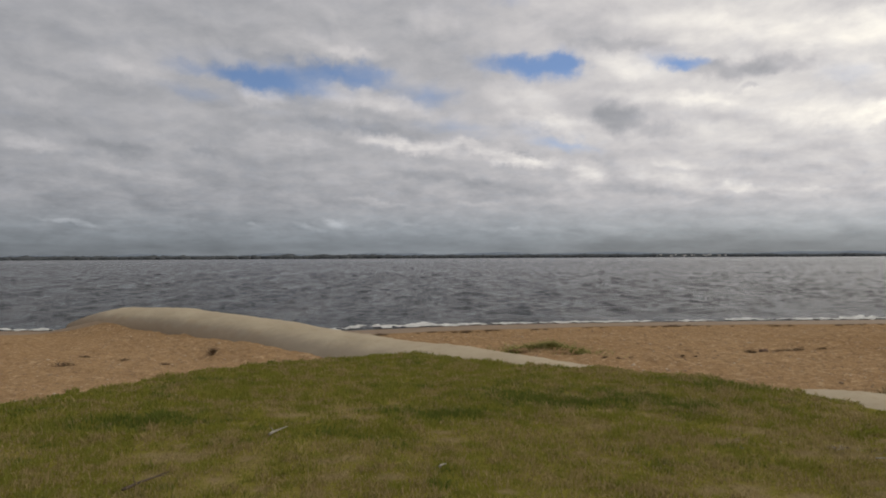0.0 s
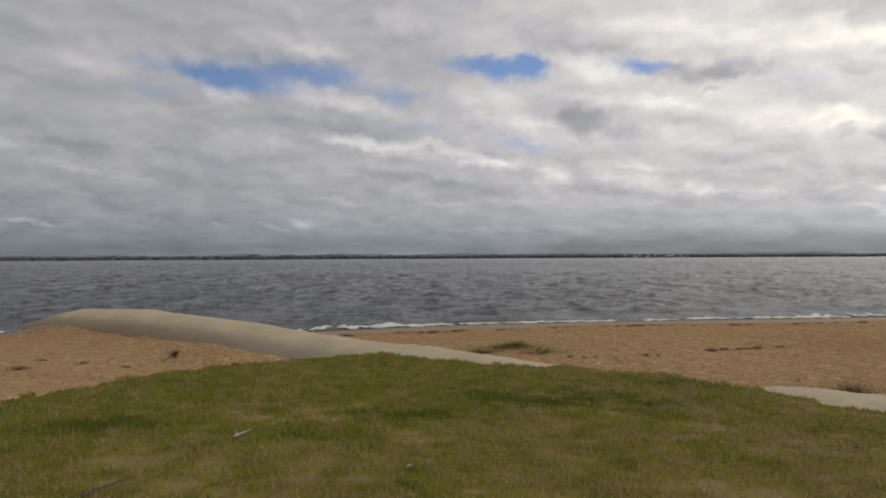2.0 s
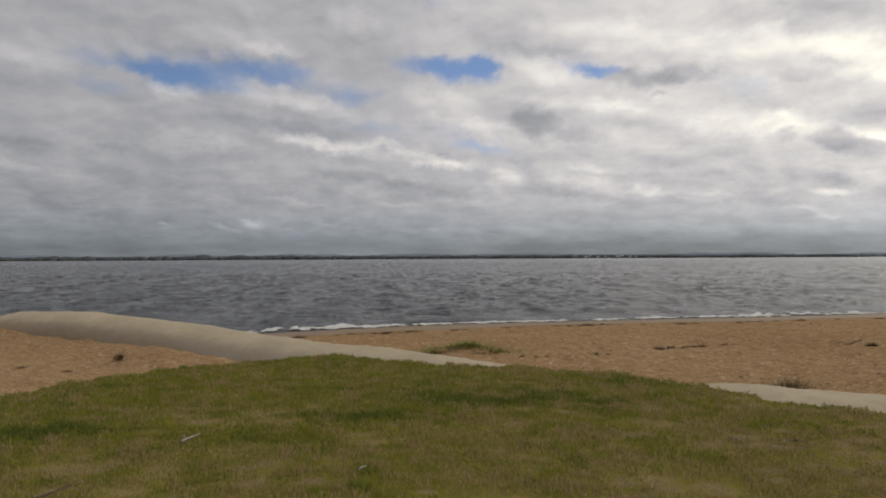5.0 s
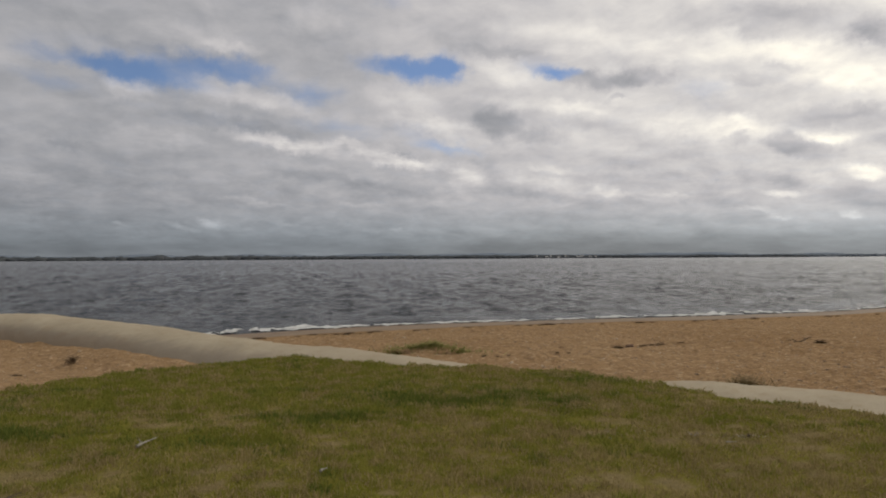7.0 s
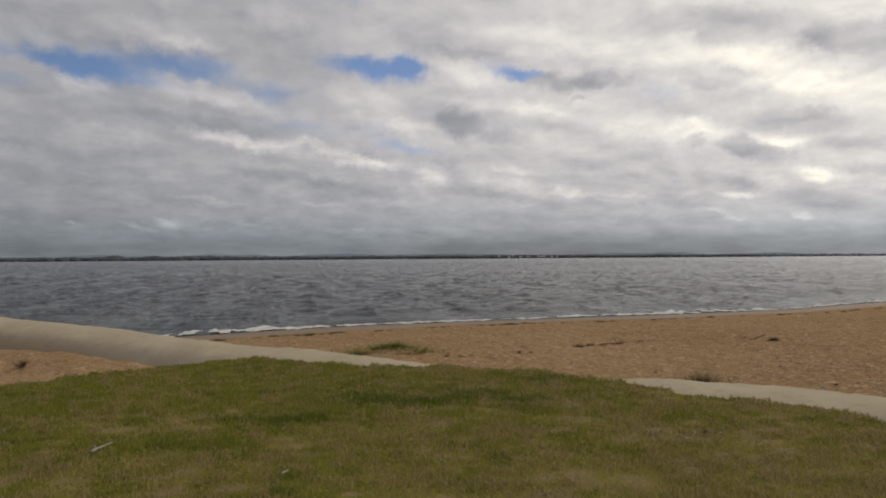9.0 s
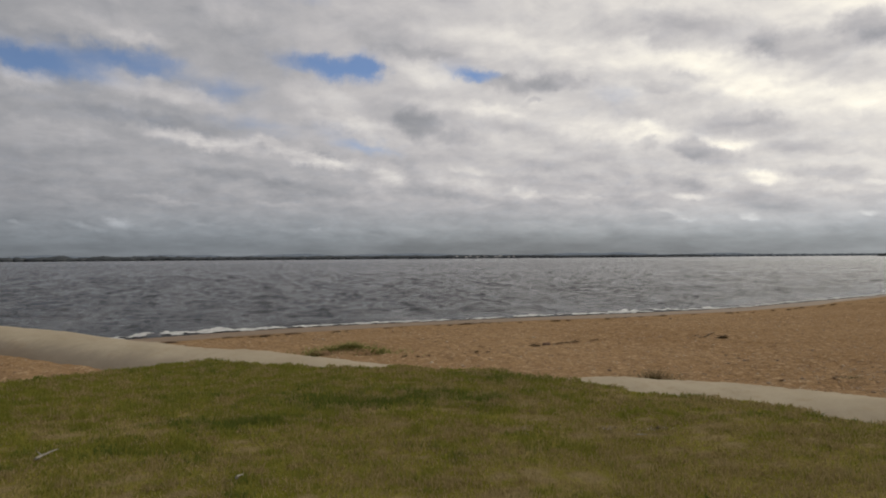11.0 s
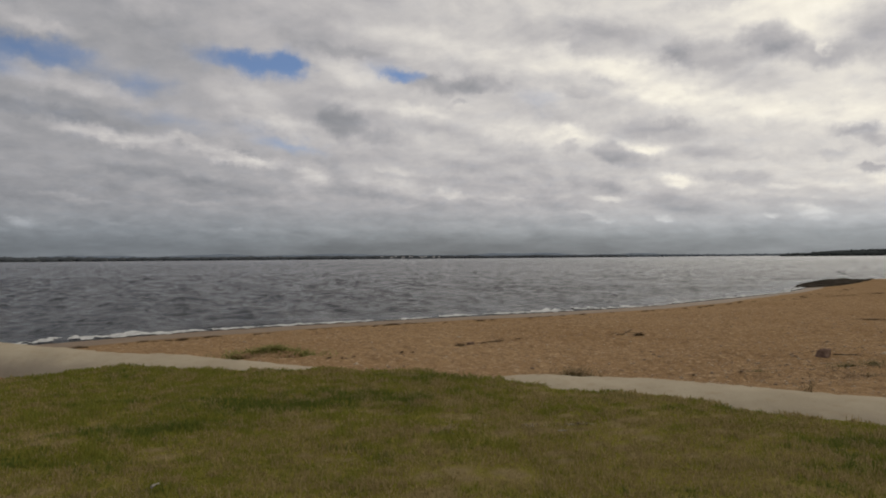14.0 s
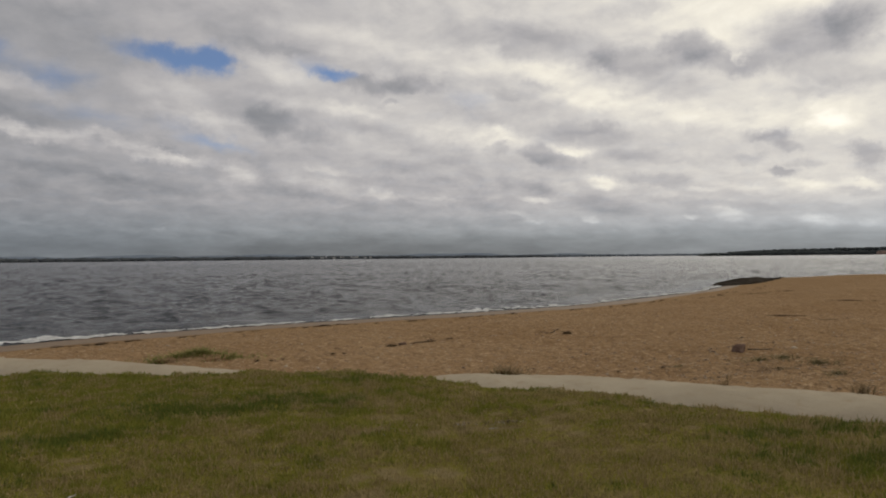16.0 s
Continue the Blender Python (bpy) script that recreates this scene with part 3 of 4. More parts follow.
def sea_z(x, y, cell):
    s = -inland(x, y)
    z = np.zeros(np.shape(x))
    for kx, ky, ph, length, am in WAVES:
        z += np.where(cell < length * 0.36, am, 0.0) * np.sin(kx * x + ky * y + ph)
    z = z * np.clip(0.6 + 0.45 * GROUPS(x, 0.45 * y), 0.12, 1.4)
    z = 0.085 * np.tanh(z / 0.085) + 2.2 * np.clip(z, 0, 0.12) ** 2  # short sharp crests
    z = z * ease(s, -0.5, 7)
    along = 0.5 + 0.5 * np.sin(x * 0.31 + 1.1) * np.sin(x * 0.117 + 0.4)
    crest = 1.5 + 0.5 * np.sin(x * 0.23)
    z = z + 0.16 * along * np.exp(-((s - crest) / 0.55) ** 2) + 0.08 * np.exp(-((s - crest - 4.2) / 1.0) ** 2) * (1 - along)
    return z + 0.02


def build_sea():
    az = np.radians(np.concatenate([np.arange(-90, -38, 2.0), np.arange(-38, 68, 0.13), np.arange(68, 91, 2.0)]))
    r = np.concatenate([18 * np.exp(np.arange(0, np.log(130 / 18), 0.0036)), 130.8 * np.exp(np.arange(0, np.log(450 / 130.8), 0.007)), 455 * np.exp(np.arange(0, np.log(4300 / 455), 0.06))])
    R, A = np.meshgrid(r, az, indexing="ij")
    x, y = R * np.sin(A), R * np.cos(A)
    swell = np.random.default_rng(95)
    wavelets = np.zeros(x.shape)
    for k in range(27500):
        # short crests that come and go, larger far out; every sixth one is steeper
        steep = k % 6 == 0
        d = 24 + 420 * swell.uniform() ** (1.5 if steep else 1.7)
        a = radians(swell.uniform(-40, 70))
        grow = (d / 40) ** 0.38
        wide, deep = (0.16 + (0.3 if steep else 0.6) * swell.uniform() ** 2) * grow, max(swell.uniform(0.10, 0.19) * grow, 0.0046 * d)
        high = (swell.uniform(0.045, 0.10) if steep else swell.uniform(0.016, 0.058)) * grow * (1 + 0.5 * ease(d, 60, 160)) * (0.6 + 0.4 * ease(d, 26, 55))
        cx, cy, lean = d * math.sin(a), d * math.cos(a), swell.normal(0.03, 0.09)
        i0, i1 = np.searchsorted(r, (d - 5 * deep, d + 5 * deep))
        j0, j1 = np.searchsorted(az, (a - 2.3 * grow / d, a + 2.3 * grow / d))
        px, py = x[i0:i1, j0:j1] - cx, y[i0:i1, j0:j1] - cy
        u, v = px * math.cos(lean) + py * math.sin(lean), py * math.cos(lean) - px * math.sin(lean)
        v = v + 0.06 * u * u / wide  # bowed crest
        wavelets[i0:i1, j0:j1] += high * np.exp(-(u / wide) ** 2 - (v / np.where(v < 0, 0.55, 1.5) / deep) ** 2)
    z = wavelets * ease(-inland(x, y), 1.0, 5.0) + sea_z(x, y, R * 0.0042 * np.where(R > 130, 1.6, 1.0))
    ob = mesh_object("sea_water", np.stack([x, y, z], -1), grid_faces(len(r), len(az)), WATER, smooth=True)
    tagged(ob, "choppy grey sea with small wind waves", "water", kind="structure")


build_sea()

# ---------------------------------------------------------------- the sand-filled tube
TUBE_TOP = [0.34, 0.98, 1.14, 1.10, 1.06, 1.04, 1.04, 1.04, 1.03, 0.98, 0.92, 0.94, 1.03, 1.06, 1.06, 1.045, 1.045, 1.06, 1.04, 1.0]


def build_tube():
    pts = np.array(TUBE)
    d = np.concatenate([[0], np.cumsum(np.hypot(*np.diff(pts, axis=0).T))])
    s = np.arange(0, d[-1], 0.09)
    cx, cy, top = spline(s, d, pts[:, 0]), spline(s, d, pts[:, 1]), spline(s, d, TUBE_TOP)
    tx, ty = np.gradient(cx), np.gradient(cy)
    l = np.hypot(tx, ty)
    nx, ny = ty / l, -tx / l
    a = np.radians(np.linspace(-30, 210, 49))
    end = np.clip(s / 3.4, 0.0004, 1) ** 0.62
    half, high = 1.25 * end, 0.78 * (0.25 + 0.75 * end)
    A, I = np.meshgrid(a, np.arange(len(s)))
    c, q = np.cos(A), np.sin(A)
    sup = lambda v: np.sign(v) * np.abs(v) ** 0.95
    off = half[I] * sup(c)
    x, y = cx[I] + nx[I] * off, cy[I] + ny[I] * off
    wr = Ripple(31, 0.4, 3.5, 24, 1.0)
    z = top[I] - high[I] + high[I] * sup(q) + 0.014 * wr(x, y) * np.clip(q, 0, 1) + 0.006 * Ripple(32, 0.15, 0.6, 24, 0.6)(x + y, 0.5 * y - x)
    creases = np.clip(Ripple(33, 0.25, 1.2, 30, 0.8)(x * 1.4 + y, 0.35 * y), -2, 0) * ease(-x, 2, 7) * ease(0.75 - q, 0, 0.4)
    z = z + 0.03 * creases
    v = np.stack([x, y, z], -1)
    ob = new("geotextile_tube")
    k = int(2.7 / 0.09)
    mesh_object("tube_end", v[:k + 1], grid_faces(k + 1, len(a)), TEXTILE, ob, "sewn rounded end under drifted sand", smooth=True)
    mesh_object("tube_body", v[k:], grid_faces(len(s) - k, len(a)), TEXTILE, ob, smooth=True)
    tagged(ob, "long beige sand-filled geotextile tube half buried in the beach", "sand tube")


build_tube()


# ---------------------------------------------------------------- far shore, hills and headland
def clumps(az0, az1, dist, count, heights, base=0.0, seed=1, depth=60, wide=1.0):
    """Rough low tree crowns along an arc."""
    g = np.random.default_rng(seed)
    bm = bmesh.new()
    bmesh.ops.create_icosphere(bm, subdivisions=1, radius=1.0)
    v0 = np.array([v.co for v in bm.verts])
    f0 = np.array([[v.index for v in f.verts] for f in bm.faces])
    bm.free()
    vs, fs = [], []
    for i in range(count):
        a = radians(g.uniform(az0, az1))
        h = heights(math.degrees(a)) * g.uniform(0.75, 1.05)
        w = h * g.uniform(0.6, 1.6) * wide
        v = v0 * (1 + g.normal(0, 0.16, (len(v0), 1))) * (w, w, h * 0.8)
        rr = dist + g.uniform(0, depth)
        v = v + (rr * math.sin(a), rr * math.cos(a), base + h * 0.2)
        fs.append(f0 + len(v0) * i)
        vs.append(v)
    return np.concatenate(vs), np.concatenate(fs)


def ridge(name, az0, az1, dist, deep, height, mat, label, category, step=0.1):
    az = np.arange(az0, az1 + step / 2, step)
    h = np.array([height(a) for a in az])
    prof = [(0.0, -1.5, 0.0), (0.0, 0.3, 0.02), (0.35, 0, 0.8), (0.6, 0, 1.0), (1.0, 0, 0.9), (1.02, -3.0, 0.0)]
    rows = []
    for f, add, k in prof:
        rr = dist + f * deep
        rows.append(np.stack([rr * np.sin(np.radians(az)), rr * np.cos(np.radians(az)), add + k * h], -1))
    ob = mesh_object(name, np.stack(rows), grid_faces(len(prof), len(az)), mat, smooth=True)
    return tagged(ob, label, category, kind="structure")


def shore_height(a):
    return 17.0 - 6.0 * ease(np.array(a), 10, 45) + 1.6 * math.sin(a * 1.7) * math.sin(a * 0.63 + 1) + (4 if -10.5 < a < -5.5 or -14.2 < a < -12 else 0)


def build_distance():
    ridge("far_shore", -60, 38.4, 3000, 260, lambda a: shore_height(a) * (0.60 + 0.35 * float(ease(a, 16.8, 17.6) * ease(-a, -23.2, -22.4))) * float(1 - ease(a, 36.5, 38.4)), FAR_LAND, "low dark wooded far shore across the bay", "far shore")
    v, f = clumps(-46, 37.6, 3004, 4200, lambda a: shore_height(a) * (0.42 if 17.2 < a < 22.8 else 0.86), seed=4, depth=120, wide=1.3)
    tagged(mesh_object("far_trees", v, f, FAR_TREE, smooth=True), "dark band of trees along the far shore", "trees", kind="stuff")
    ridge("hazy_shore", 34, 60, 3700, 260, lambda a: 9.0, HAZY_TREE, "thin bluish shore far up the bay", "far shore")
    v, f = clumps(35, 60, 3704, 900, lambda a: 14.5 - 3 * float(ease(a, 38, 46)), seed=5, depth=120)
    tagged(mesh_object("hazy_trees", v, f, HAZY_TREE, smooth=True), "thin hazy tree line far up the bay", "trees", kind="stuff")
    bumps = Ripple(41, 1.5, 9, 18, 1.0)

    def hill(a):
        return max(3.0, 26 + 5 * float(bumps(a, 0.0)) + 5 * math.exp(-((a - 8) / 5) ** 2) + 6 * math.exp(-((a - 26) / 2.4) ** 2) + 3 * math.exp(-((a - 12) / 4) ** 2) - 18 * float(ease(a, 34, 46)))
    ridge("far_hills", -60, 60, 4250, 300, hill, HAZED_HILL, "faint hills beyond the bay, coloured with blue-grey haze", "hills", 0.25)
    ridge("headland", 48.8, 84, 1800, 300, lambda a: 2.5 + 11.5 * float(ease(a, 48.6, 53.0)) + 3 * float(ease(a, 54, 62)), FAR_LAND, "dark wooded headland across the water", "headland")
    v, f = clumps(48.95, 84, 1803, 1300, lambda a: 6.0 + 4.0 * float(ease(a, 49, 52)), base=0.0, seed=9, depth=10)
    v2, f2 = clumps(50.2, 84, 1860, 1500, lambda a: 2.5 + 4.0 * float(ease(a, 50, 55)), base=0.0, seed=10, depth=170)
    v2[:, 2] += np.array([9.0 * float(ease(np.degrees(math.atan2(p[0], p[1])), 50.0, 54.0)) + 2.5 * float(ease(np.degrees(math.atan2(p[0], p[1])), 54, 62)) for p in v2])
    tagged(mesh_object("headland_trees", np.concatenate([v, v2]), np.concatenate([f, f2 + len(v)]), HEAD_TREE, smooth=True), "dark dense trees covering the headland", "trees", kind="stuff")
    ridge("cliff", 60.7, 70, 1788, 12, lambda a: 6.5 + 4.0 * float(ease(a, 60.6, 61.6)) + 1.2 * math.sin(a * 9), CLIFF, "bare reddish earth cliff on the headland", "cliff")


build_distance()

# ---------------------------------------------------------------- houses on the far shore
def build_house(x, y, z, w, d, h, turn):
    ob = new("house")
    ob.matrix_world = pose(x, y, z, 0, 0, turn)
    bm = bmesh.new()
    bmesh.ops.create_cube(bm, size=1.0, matrix=Matrix.Translation((0, 0, h / 2)) @ Matrix.Diagonal((w, d, h, 1)))
    part("wall", bm, WALL, ob)
    bm = bmesh.new()
    e, r = 0.6, h + d * 0.28
    vs = [bm.verts.new(p) for p in ((-w / 2 - e, -d / 2 - e, h), (w / 2 + e, -d / 2 - e, h), (w / 2 + e, d / 2 + e, h), (-w / 2 - e, d / 2 + e, h), (-w / 2, 0, r), (w / 2, 0, r))]
    for f in ((0, 1, 5, 4), (2, 3, 4, 5), (1, 2, 5), (3, 0, 4), (3, 2, 1, 0)):
        bm.faces.new([vs[i] for i in f])
    part("roof", bm, ROOF, ob, "grey pitched roof")
    return tagged(ob, "small pale house among trees on the far shore", "house", "houses on the far shore")


def build_houses():
    g = random.Random(12)
    for a in (17.6, 18.45, 18.75, 19.3, 19.42, 19.9, 20.2, 20.85, 21.0, 21.3, 21.95, 22.4):
        a += g.uniform(-0.05, 0.05)
        f = g.uniform(0.05, 0.33)
        rr = 3000 + 260 * f
        build_house(rr * math.sin(radians(a)), rr * math.cos(radians(a)), shore_height(a) * 0.95 * (0.02 + 0.78 * f / 0.35) - 0.9, g.uniform(6, 15), 9, g.uniform(3.0, 4.8), -a + g.uniform(-15, 15))


build_houses()


def build_sandbank():
    a = np.radians(np.linspace(8.05, 8.42, 14))
    rows = []
    for f, z in ((0, -0.3), (3, 1.6), (8, 3.4), (14, 0.5)):
        taper = np.sin(np.linspace(0.15, math.pi - 0.15, 14))
        rows.append(np.stack([(2988 + f) * np.sin(a), (2988 + f) * np.cos(a), z * taper], -1))
    ob = mesh_object("far_beach", np.stack(rows), grid_faces(4, 14), WALL, smooth=True)
    tagged(ob, "pale patch of sand at the far waterline", "beach", kind="structure")


build_sandbank()

# ---------------------------------------------------------------- the water's edge
def shore_point(x, s):
    """The place s metres inland from the waterline, beside x."""
    slope = (shore_y(x + 2.0) - shore_y(x - 2.0)) / 4.0
    k = np.sqrt(1 + slope ** 2)
    return x + s * slope / k, shore_y(x) - s / k


def build_wet_sand():
    x = np.arange(-45, 90, 0.25)
    s = np.linspace(-0.6, 3.4, 18)
    X, S = np.meshgrid(x, s, indexing="ij")
    S = np.where(S > 0, S * (0.86 + 0.10 * np.sin(X * 0.7) * np.sin(X * 0.23 + 1)), S)
    S = np.where(S > 0, S * (1 - 0.55 * ease(X, 18, 42)), S)
    px, py = shore_point(X, S)
    z = sand_z(px, py) + 0.018
    z[:, -1] -= 0.03
    ob = mesh_object("wet_sand", np.stack([px, py, z], -1), grid_faces(len(x), len(s))[:, ::-1], WET, smooth=True)
    tagged(ob, "smooth damp brown sand along the waterline", "sand", kind="structure")


FROTH = Ripple(61, 0.18, 2.6, 40, 0.7)
FROTH_LONG = Ripple(62, 2, 14, 14, 0.6)


def build_foam():
    x = np.arange(-45, 70, 0.05)
    s = np.arange(-2.6, 0.75, 0.06)
    X, S = np.meshgrid(x, s, indexing="ij")
    px, py = shore_point(X, S)
    # a thin line of froth at the edge, wider where a small wave has just broken
    broke = np.clip(0.06 * FROTH_LONG(X, 0 * X) + 0.28 * np.exp(-((X + 1.0) / 3.0) ** 2) + 0.02 * np.exp(-((X - 24) / 5.0) ** 2), 0, 1.2)
    edge = 0.28 * np.sin(X * 0.55) * np.sin(X * 0.21 + 2)
    width = 0.42 + 1.0 * broke
    near = 1 - np.abs(S - edge + width * 0.55) / width
    mask = near + 0.34 * FROTH(px, py) > 0.40
    z = np.maximum(sea_z(px, py, 0.15), sand_z(px, py) + 0.02) + 0.03 + 0.06 * broke * np.clip(near, 0, 1) * (0.6 + 0.4 * FROTH(px * 2.3, py * 2.3)) + 0.012 * FROTH(px * 3.1, py * 3.1)
    f = grid_faces(len(x), len(s))[:, ::-1]
    f = f[mask.ravel()[f].sum(1) >= 3]
    used, f = np.unique(f, return_inverse=True)
    ob = mesh_object("sea_foam", np.stack([px, py, z], -1).reshape(-1, 3)[used], f.reshape(-1, 4), FOAM, smooth=True)
    tagged(ob, "white froth of small waves breaking on the sand", "foam", kind="stuff")


build_wet_sand()
build_foam()


# ---------------------------------------------------------------- strewn things
def strands(seed, count, spread, length, width, lift, droop=1.0, upright=0.0):
    """Ribbons of weed, stalks or leaves: each one a bent strip."""
    g = np.random.default_rng(seed)
    vs, fs = [], []
    for i in range(count):
        a, b = g.uniform(0, 2 * math.pi), g.uniform(0, 2 * math.pi)
        q = abs(g.normal(0, 0.45))
        base = np.array([math.cos(a) * q * spread[0], math.sin(a) * q * spread[1], g.uniform(0, lift) * max(0.0, 1 - q)])
        l, w = length * g.uniform(0.5, 1.2), width * g.uniform(0.6, 1.3)
        e = upright * g.uniform(0.55, 1.0)
        run = np.array([math.cos(b), math.sin(b), 0.0])
        side = np.array([-run[1], run[0], 0.0])
        p = base
        k = len(vs)
        for j in range(4):
            t = j / 3
            vs += [p + side * w * (1 - 0.75 * t), p - side * w * (1 - 0.75 * t)]
            climb = e * (1 - 0.55 * t * droop)
            p = p + l / 3 * (run * math.sqrt(max(0.03, 1 - climb ** 2)) + np.array([0, 0, climb])) + side * g.normal(0, 0.12) * l / 3
            p[2] = max(p[2], 0.004)
        for j in range(3):
            fs.append([k + 2 * j, k + 2 * j + 1, k + 2 * j + 3, k + 2 * j + 2])
    return np.array(vs), np.array(fs)


def heap(seed, w, d, h):
    """A low lumpy mound."""
    bm = bmesh.new()
    bmesh.ops.create_icosphere(bm, subdivisions=3, radius=1.0)
    off = Vector((seed * 3.7, seed * 1.9, 0))
    for v in bm.verts:
        k = 1 + 0.35 * noise.noise(v.co * 1.6 + off) + 0.2 * noise.noise(v.co * 4.2 + off)
        v.co = Vector((v.co.x * w * k, v.co.y * d * k, max(-0.2, v.co.z) * h * k))
    return bm


def stand(ob, x, y, turn=0.0, sink=0.0, on=None):
    z = float((on or sand_z)(np.array(x, float), np.array(y, float)))
    ob.matrix_world = pose(x, y, z - sink, 0, 0, turn)
    return ob


def seaweed_clump(seed, w, d, h):
    ob = new("seaweed_clump")
    part("mass", heap(seed, w * 0.8, d * 0.7, h * 0.5), WEED, ob, smooth=True)
    v, f = strands(seed, 60, (w, d), 0.22, 0.012, h, upright=0.35)
    mesh_object("tangle", v, f, WEED, ob)
    return tagged(ob, "dark brown dried seaweed clump washed up on sand", "seaweed", "seaweed on the tide line")


def build_wrack():
    g = random.Random(5)
    kinds = [seaweed_clump(k, w, d, h) for k, (w, d, h) in enumerate(((0.30, 0.13, 0.10), (0.20, 0.10, 0.07), (0.42, 0.14, 0.08), (0.14, 0.09, 0.06)))]
    spots = []
    x = -4.6
    while x < 48:
        spots.append((x, 3.6 + 0.35 * math.sin(x * 0.6) + g.gauss(0, 0.22), g.choice((0, 1, 1, 2, 3, 3))))
        x += g.choice((0.22, 0.3, 0.42, 0.7, 1.3)) * g.uniform(0.7, 1.2) * (1 + max(0, x) / 80)
    done = set()
    for x, s, k in spots:
        px, py = shore_point(np.array(x), np.array(s))
        ob = kinds[k] if k not in done else copy_thing(kinds[k], Matrix())
        done.add(k)
        stand(ob, float(px), float(py), g.uniform(-25, 25))
        k = g.uniform(0.35, 0.95)
        ob.scale = (k * g.uniform(1.0, 1.9), k, k * 0.7)
    # clumps higher up the beach, in the lee of the tube
    for x, y, k, turn, size in ((-7.75, 14.1, 0, 5, 1.15), (-7.27, 15.71, 1, 20, 0.8), (-8.47, 16.24, 2, 0, 0.42), (-5.85, 14.4, 2, 15, 0.36), (6.98, 15.63, 0, 0, 0.7), (11.47, 15.40, 2, 10, 0.6), (11.83, 14.82, 1, 0, 0.9), (3.45, 14.72, 3, 10, 0.5), (3.72, 14.62, 3, -20, 0.42), (4.0, 14.66, 1, 15, 0.34), (4.27, 14.8, 3, 20, 0.45), (4.52, 14.78, 1, -5, 0.36), (4.8, 14.72, 3, -10, 0.5), (5.15, 14.78, 3, 12, 0.4), (5.4, 14.7, 1, 0, 0.3), (7.75, 15.76, 2, 20, 0.42), (8.25, 15.95, 1, 25, 0.6), (8.65, 16.15, 2, 24, 0.36), (9.0, 16.3, 1, 24, 0.5), (8.36, 9.08, 3, 0, 0.3), (9.10, 8.77, 3, 40, 0.28),
                             (21.93, 15.55, 2, -40, 0.8), (22.35, 15.2, 0, -40, 0.6), (21.2, 13.4, 2, -40, 0.5), (31.0, 18.7, 2, -50, 1.0), (31.4, 17.8, 0, -50, 1.0), (38.6, 29.4, 2, -30, 1.2), (39.4, 28.9, 2, -30, 1.1), (40.4, 28.2, 2, -30, 1.0)):
        ob = copy_thing(kinds[k], Matrix())
        stand(ob, x, y, turn)
        ob.scale = (1.9 * size, 0.8 * size, 0.35 * size) if x > 20 or 7.5 < x < 9.1 and y > 15 else (size, size, size)


build_wrack()


def build_weed_bank():
    """The dark bank that runs out into the water far along the beach."""
    n = 46
    u = np.linspace(0, 1, n)
    cx, cy = 50.3 + 17.0 * u, 42.0 + 5.6 * u
    a = np.linspace(0, math.pi, 15)
    lump = Ripple(71, 1.2, 7, 24, 0.8)
    U, A = np.meshgrid(u, a, indexing="ij")
    taper = np.sqrt(np.clip(U / 0.22, 0.02, 1)) * (1 - 0.9 * ease(U, 0.25, 1.05))
    off = 1.7 * np.cos(A) * taper
    x, y = cx[:, None] + off * -0.30, cy[:, None] + off * 0.95
    z = -0.12 + (0.52 * np.sin(A) ** 0.8 + 0.09 * lump(x, y)) * taper + 0.42 * U
    ob = new("rock_bank")
    mesh_object("mound", np.stack([x, y, z], -1), grid_faces(n, 15), WEED_ROCK, ob, smooth=True)
    v, f = strands(77, 500, (7, 0.7), 0.4, 0.04, 0.03, upright=0.3)
    r = Matrix.Rotation(math.atan2(4.2, 13.5), 3, "Z")
    v = v @ np.array(r).T + (54.6, 43.3, 0.22)
    tagged(mesh_object("weed_cover", v, f, WEED_ROCK, ob, "dark hanging weed"), kind="stuff")
    tagged(ob, "dark weed-covered rock bank reaching into the water", "rock bank")


WEED_ROCK = material("weedy_rock", mottled((0.018, 0.016, 0.014), (0.045, 0.038, 0.03), (0.09, 0.075, 0.06), scale=1.6, distance=0.1), 0.75)
build_weed_bank()


def build_rock():
    g = random.Random(44)
    bm = bmesh.new()
    for k in range(26):
        p = Vector((g.uniform(-1, 1), g.uniform(-1, 1), g.uniform(0, 1)))
        m = max(abs(p.x), abs(p.y), abs(p.z * 2 - 1))
        p = Vector((p.x / m, p.y / m, 0.5 + (p.z - 0.5) / m))
        bm.verts.new((p.x * 0.15 + p.z * 0.04, p.y * 0.12, p.z * (0.20 + 0.03 * p.x) - 0.03))
    bmesh.ops.convex_hull(bm, input=bm.verts[:])
    bmesh.ops.bevel(bm, geom=bm.edges[:], offset=0.008, segments=1, affect="EDGES")
    ob = new("rock")
    part("stone", bm, ROCK, ob)
    stand(ob, 12.05, 9.55, 25)
    tagged(ob, "blocky dark brown rock lying on the sand", "rock")
    bm = heap(8, 0.10, 0.07, 0.06)
    ob = new("pebble")
    part("stone", bm, ROCK, ob, smooth=True)
    stand(ob, 7.25, 15.55)
    tagged(ob, "small grey stone half sunk in the sand", "stone")


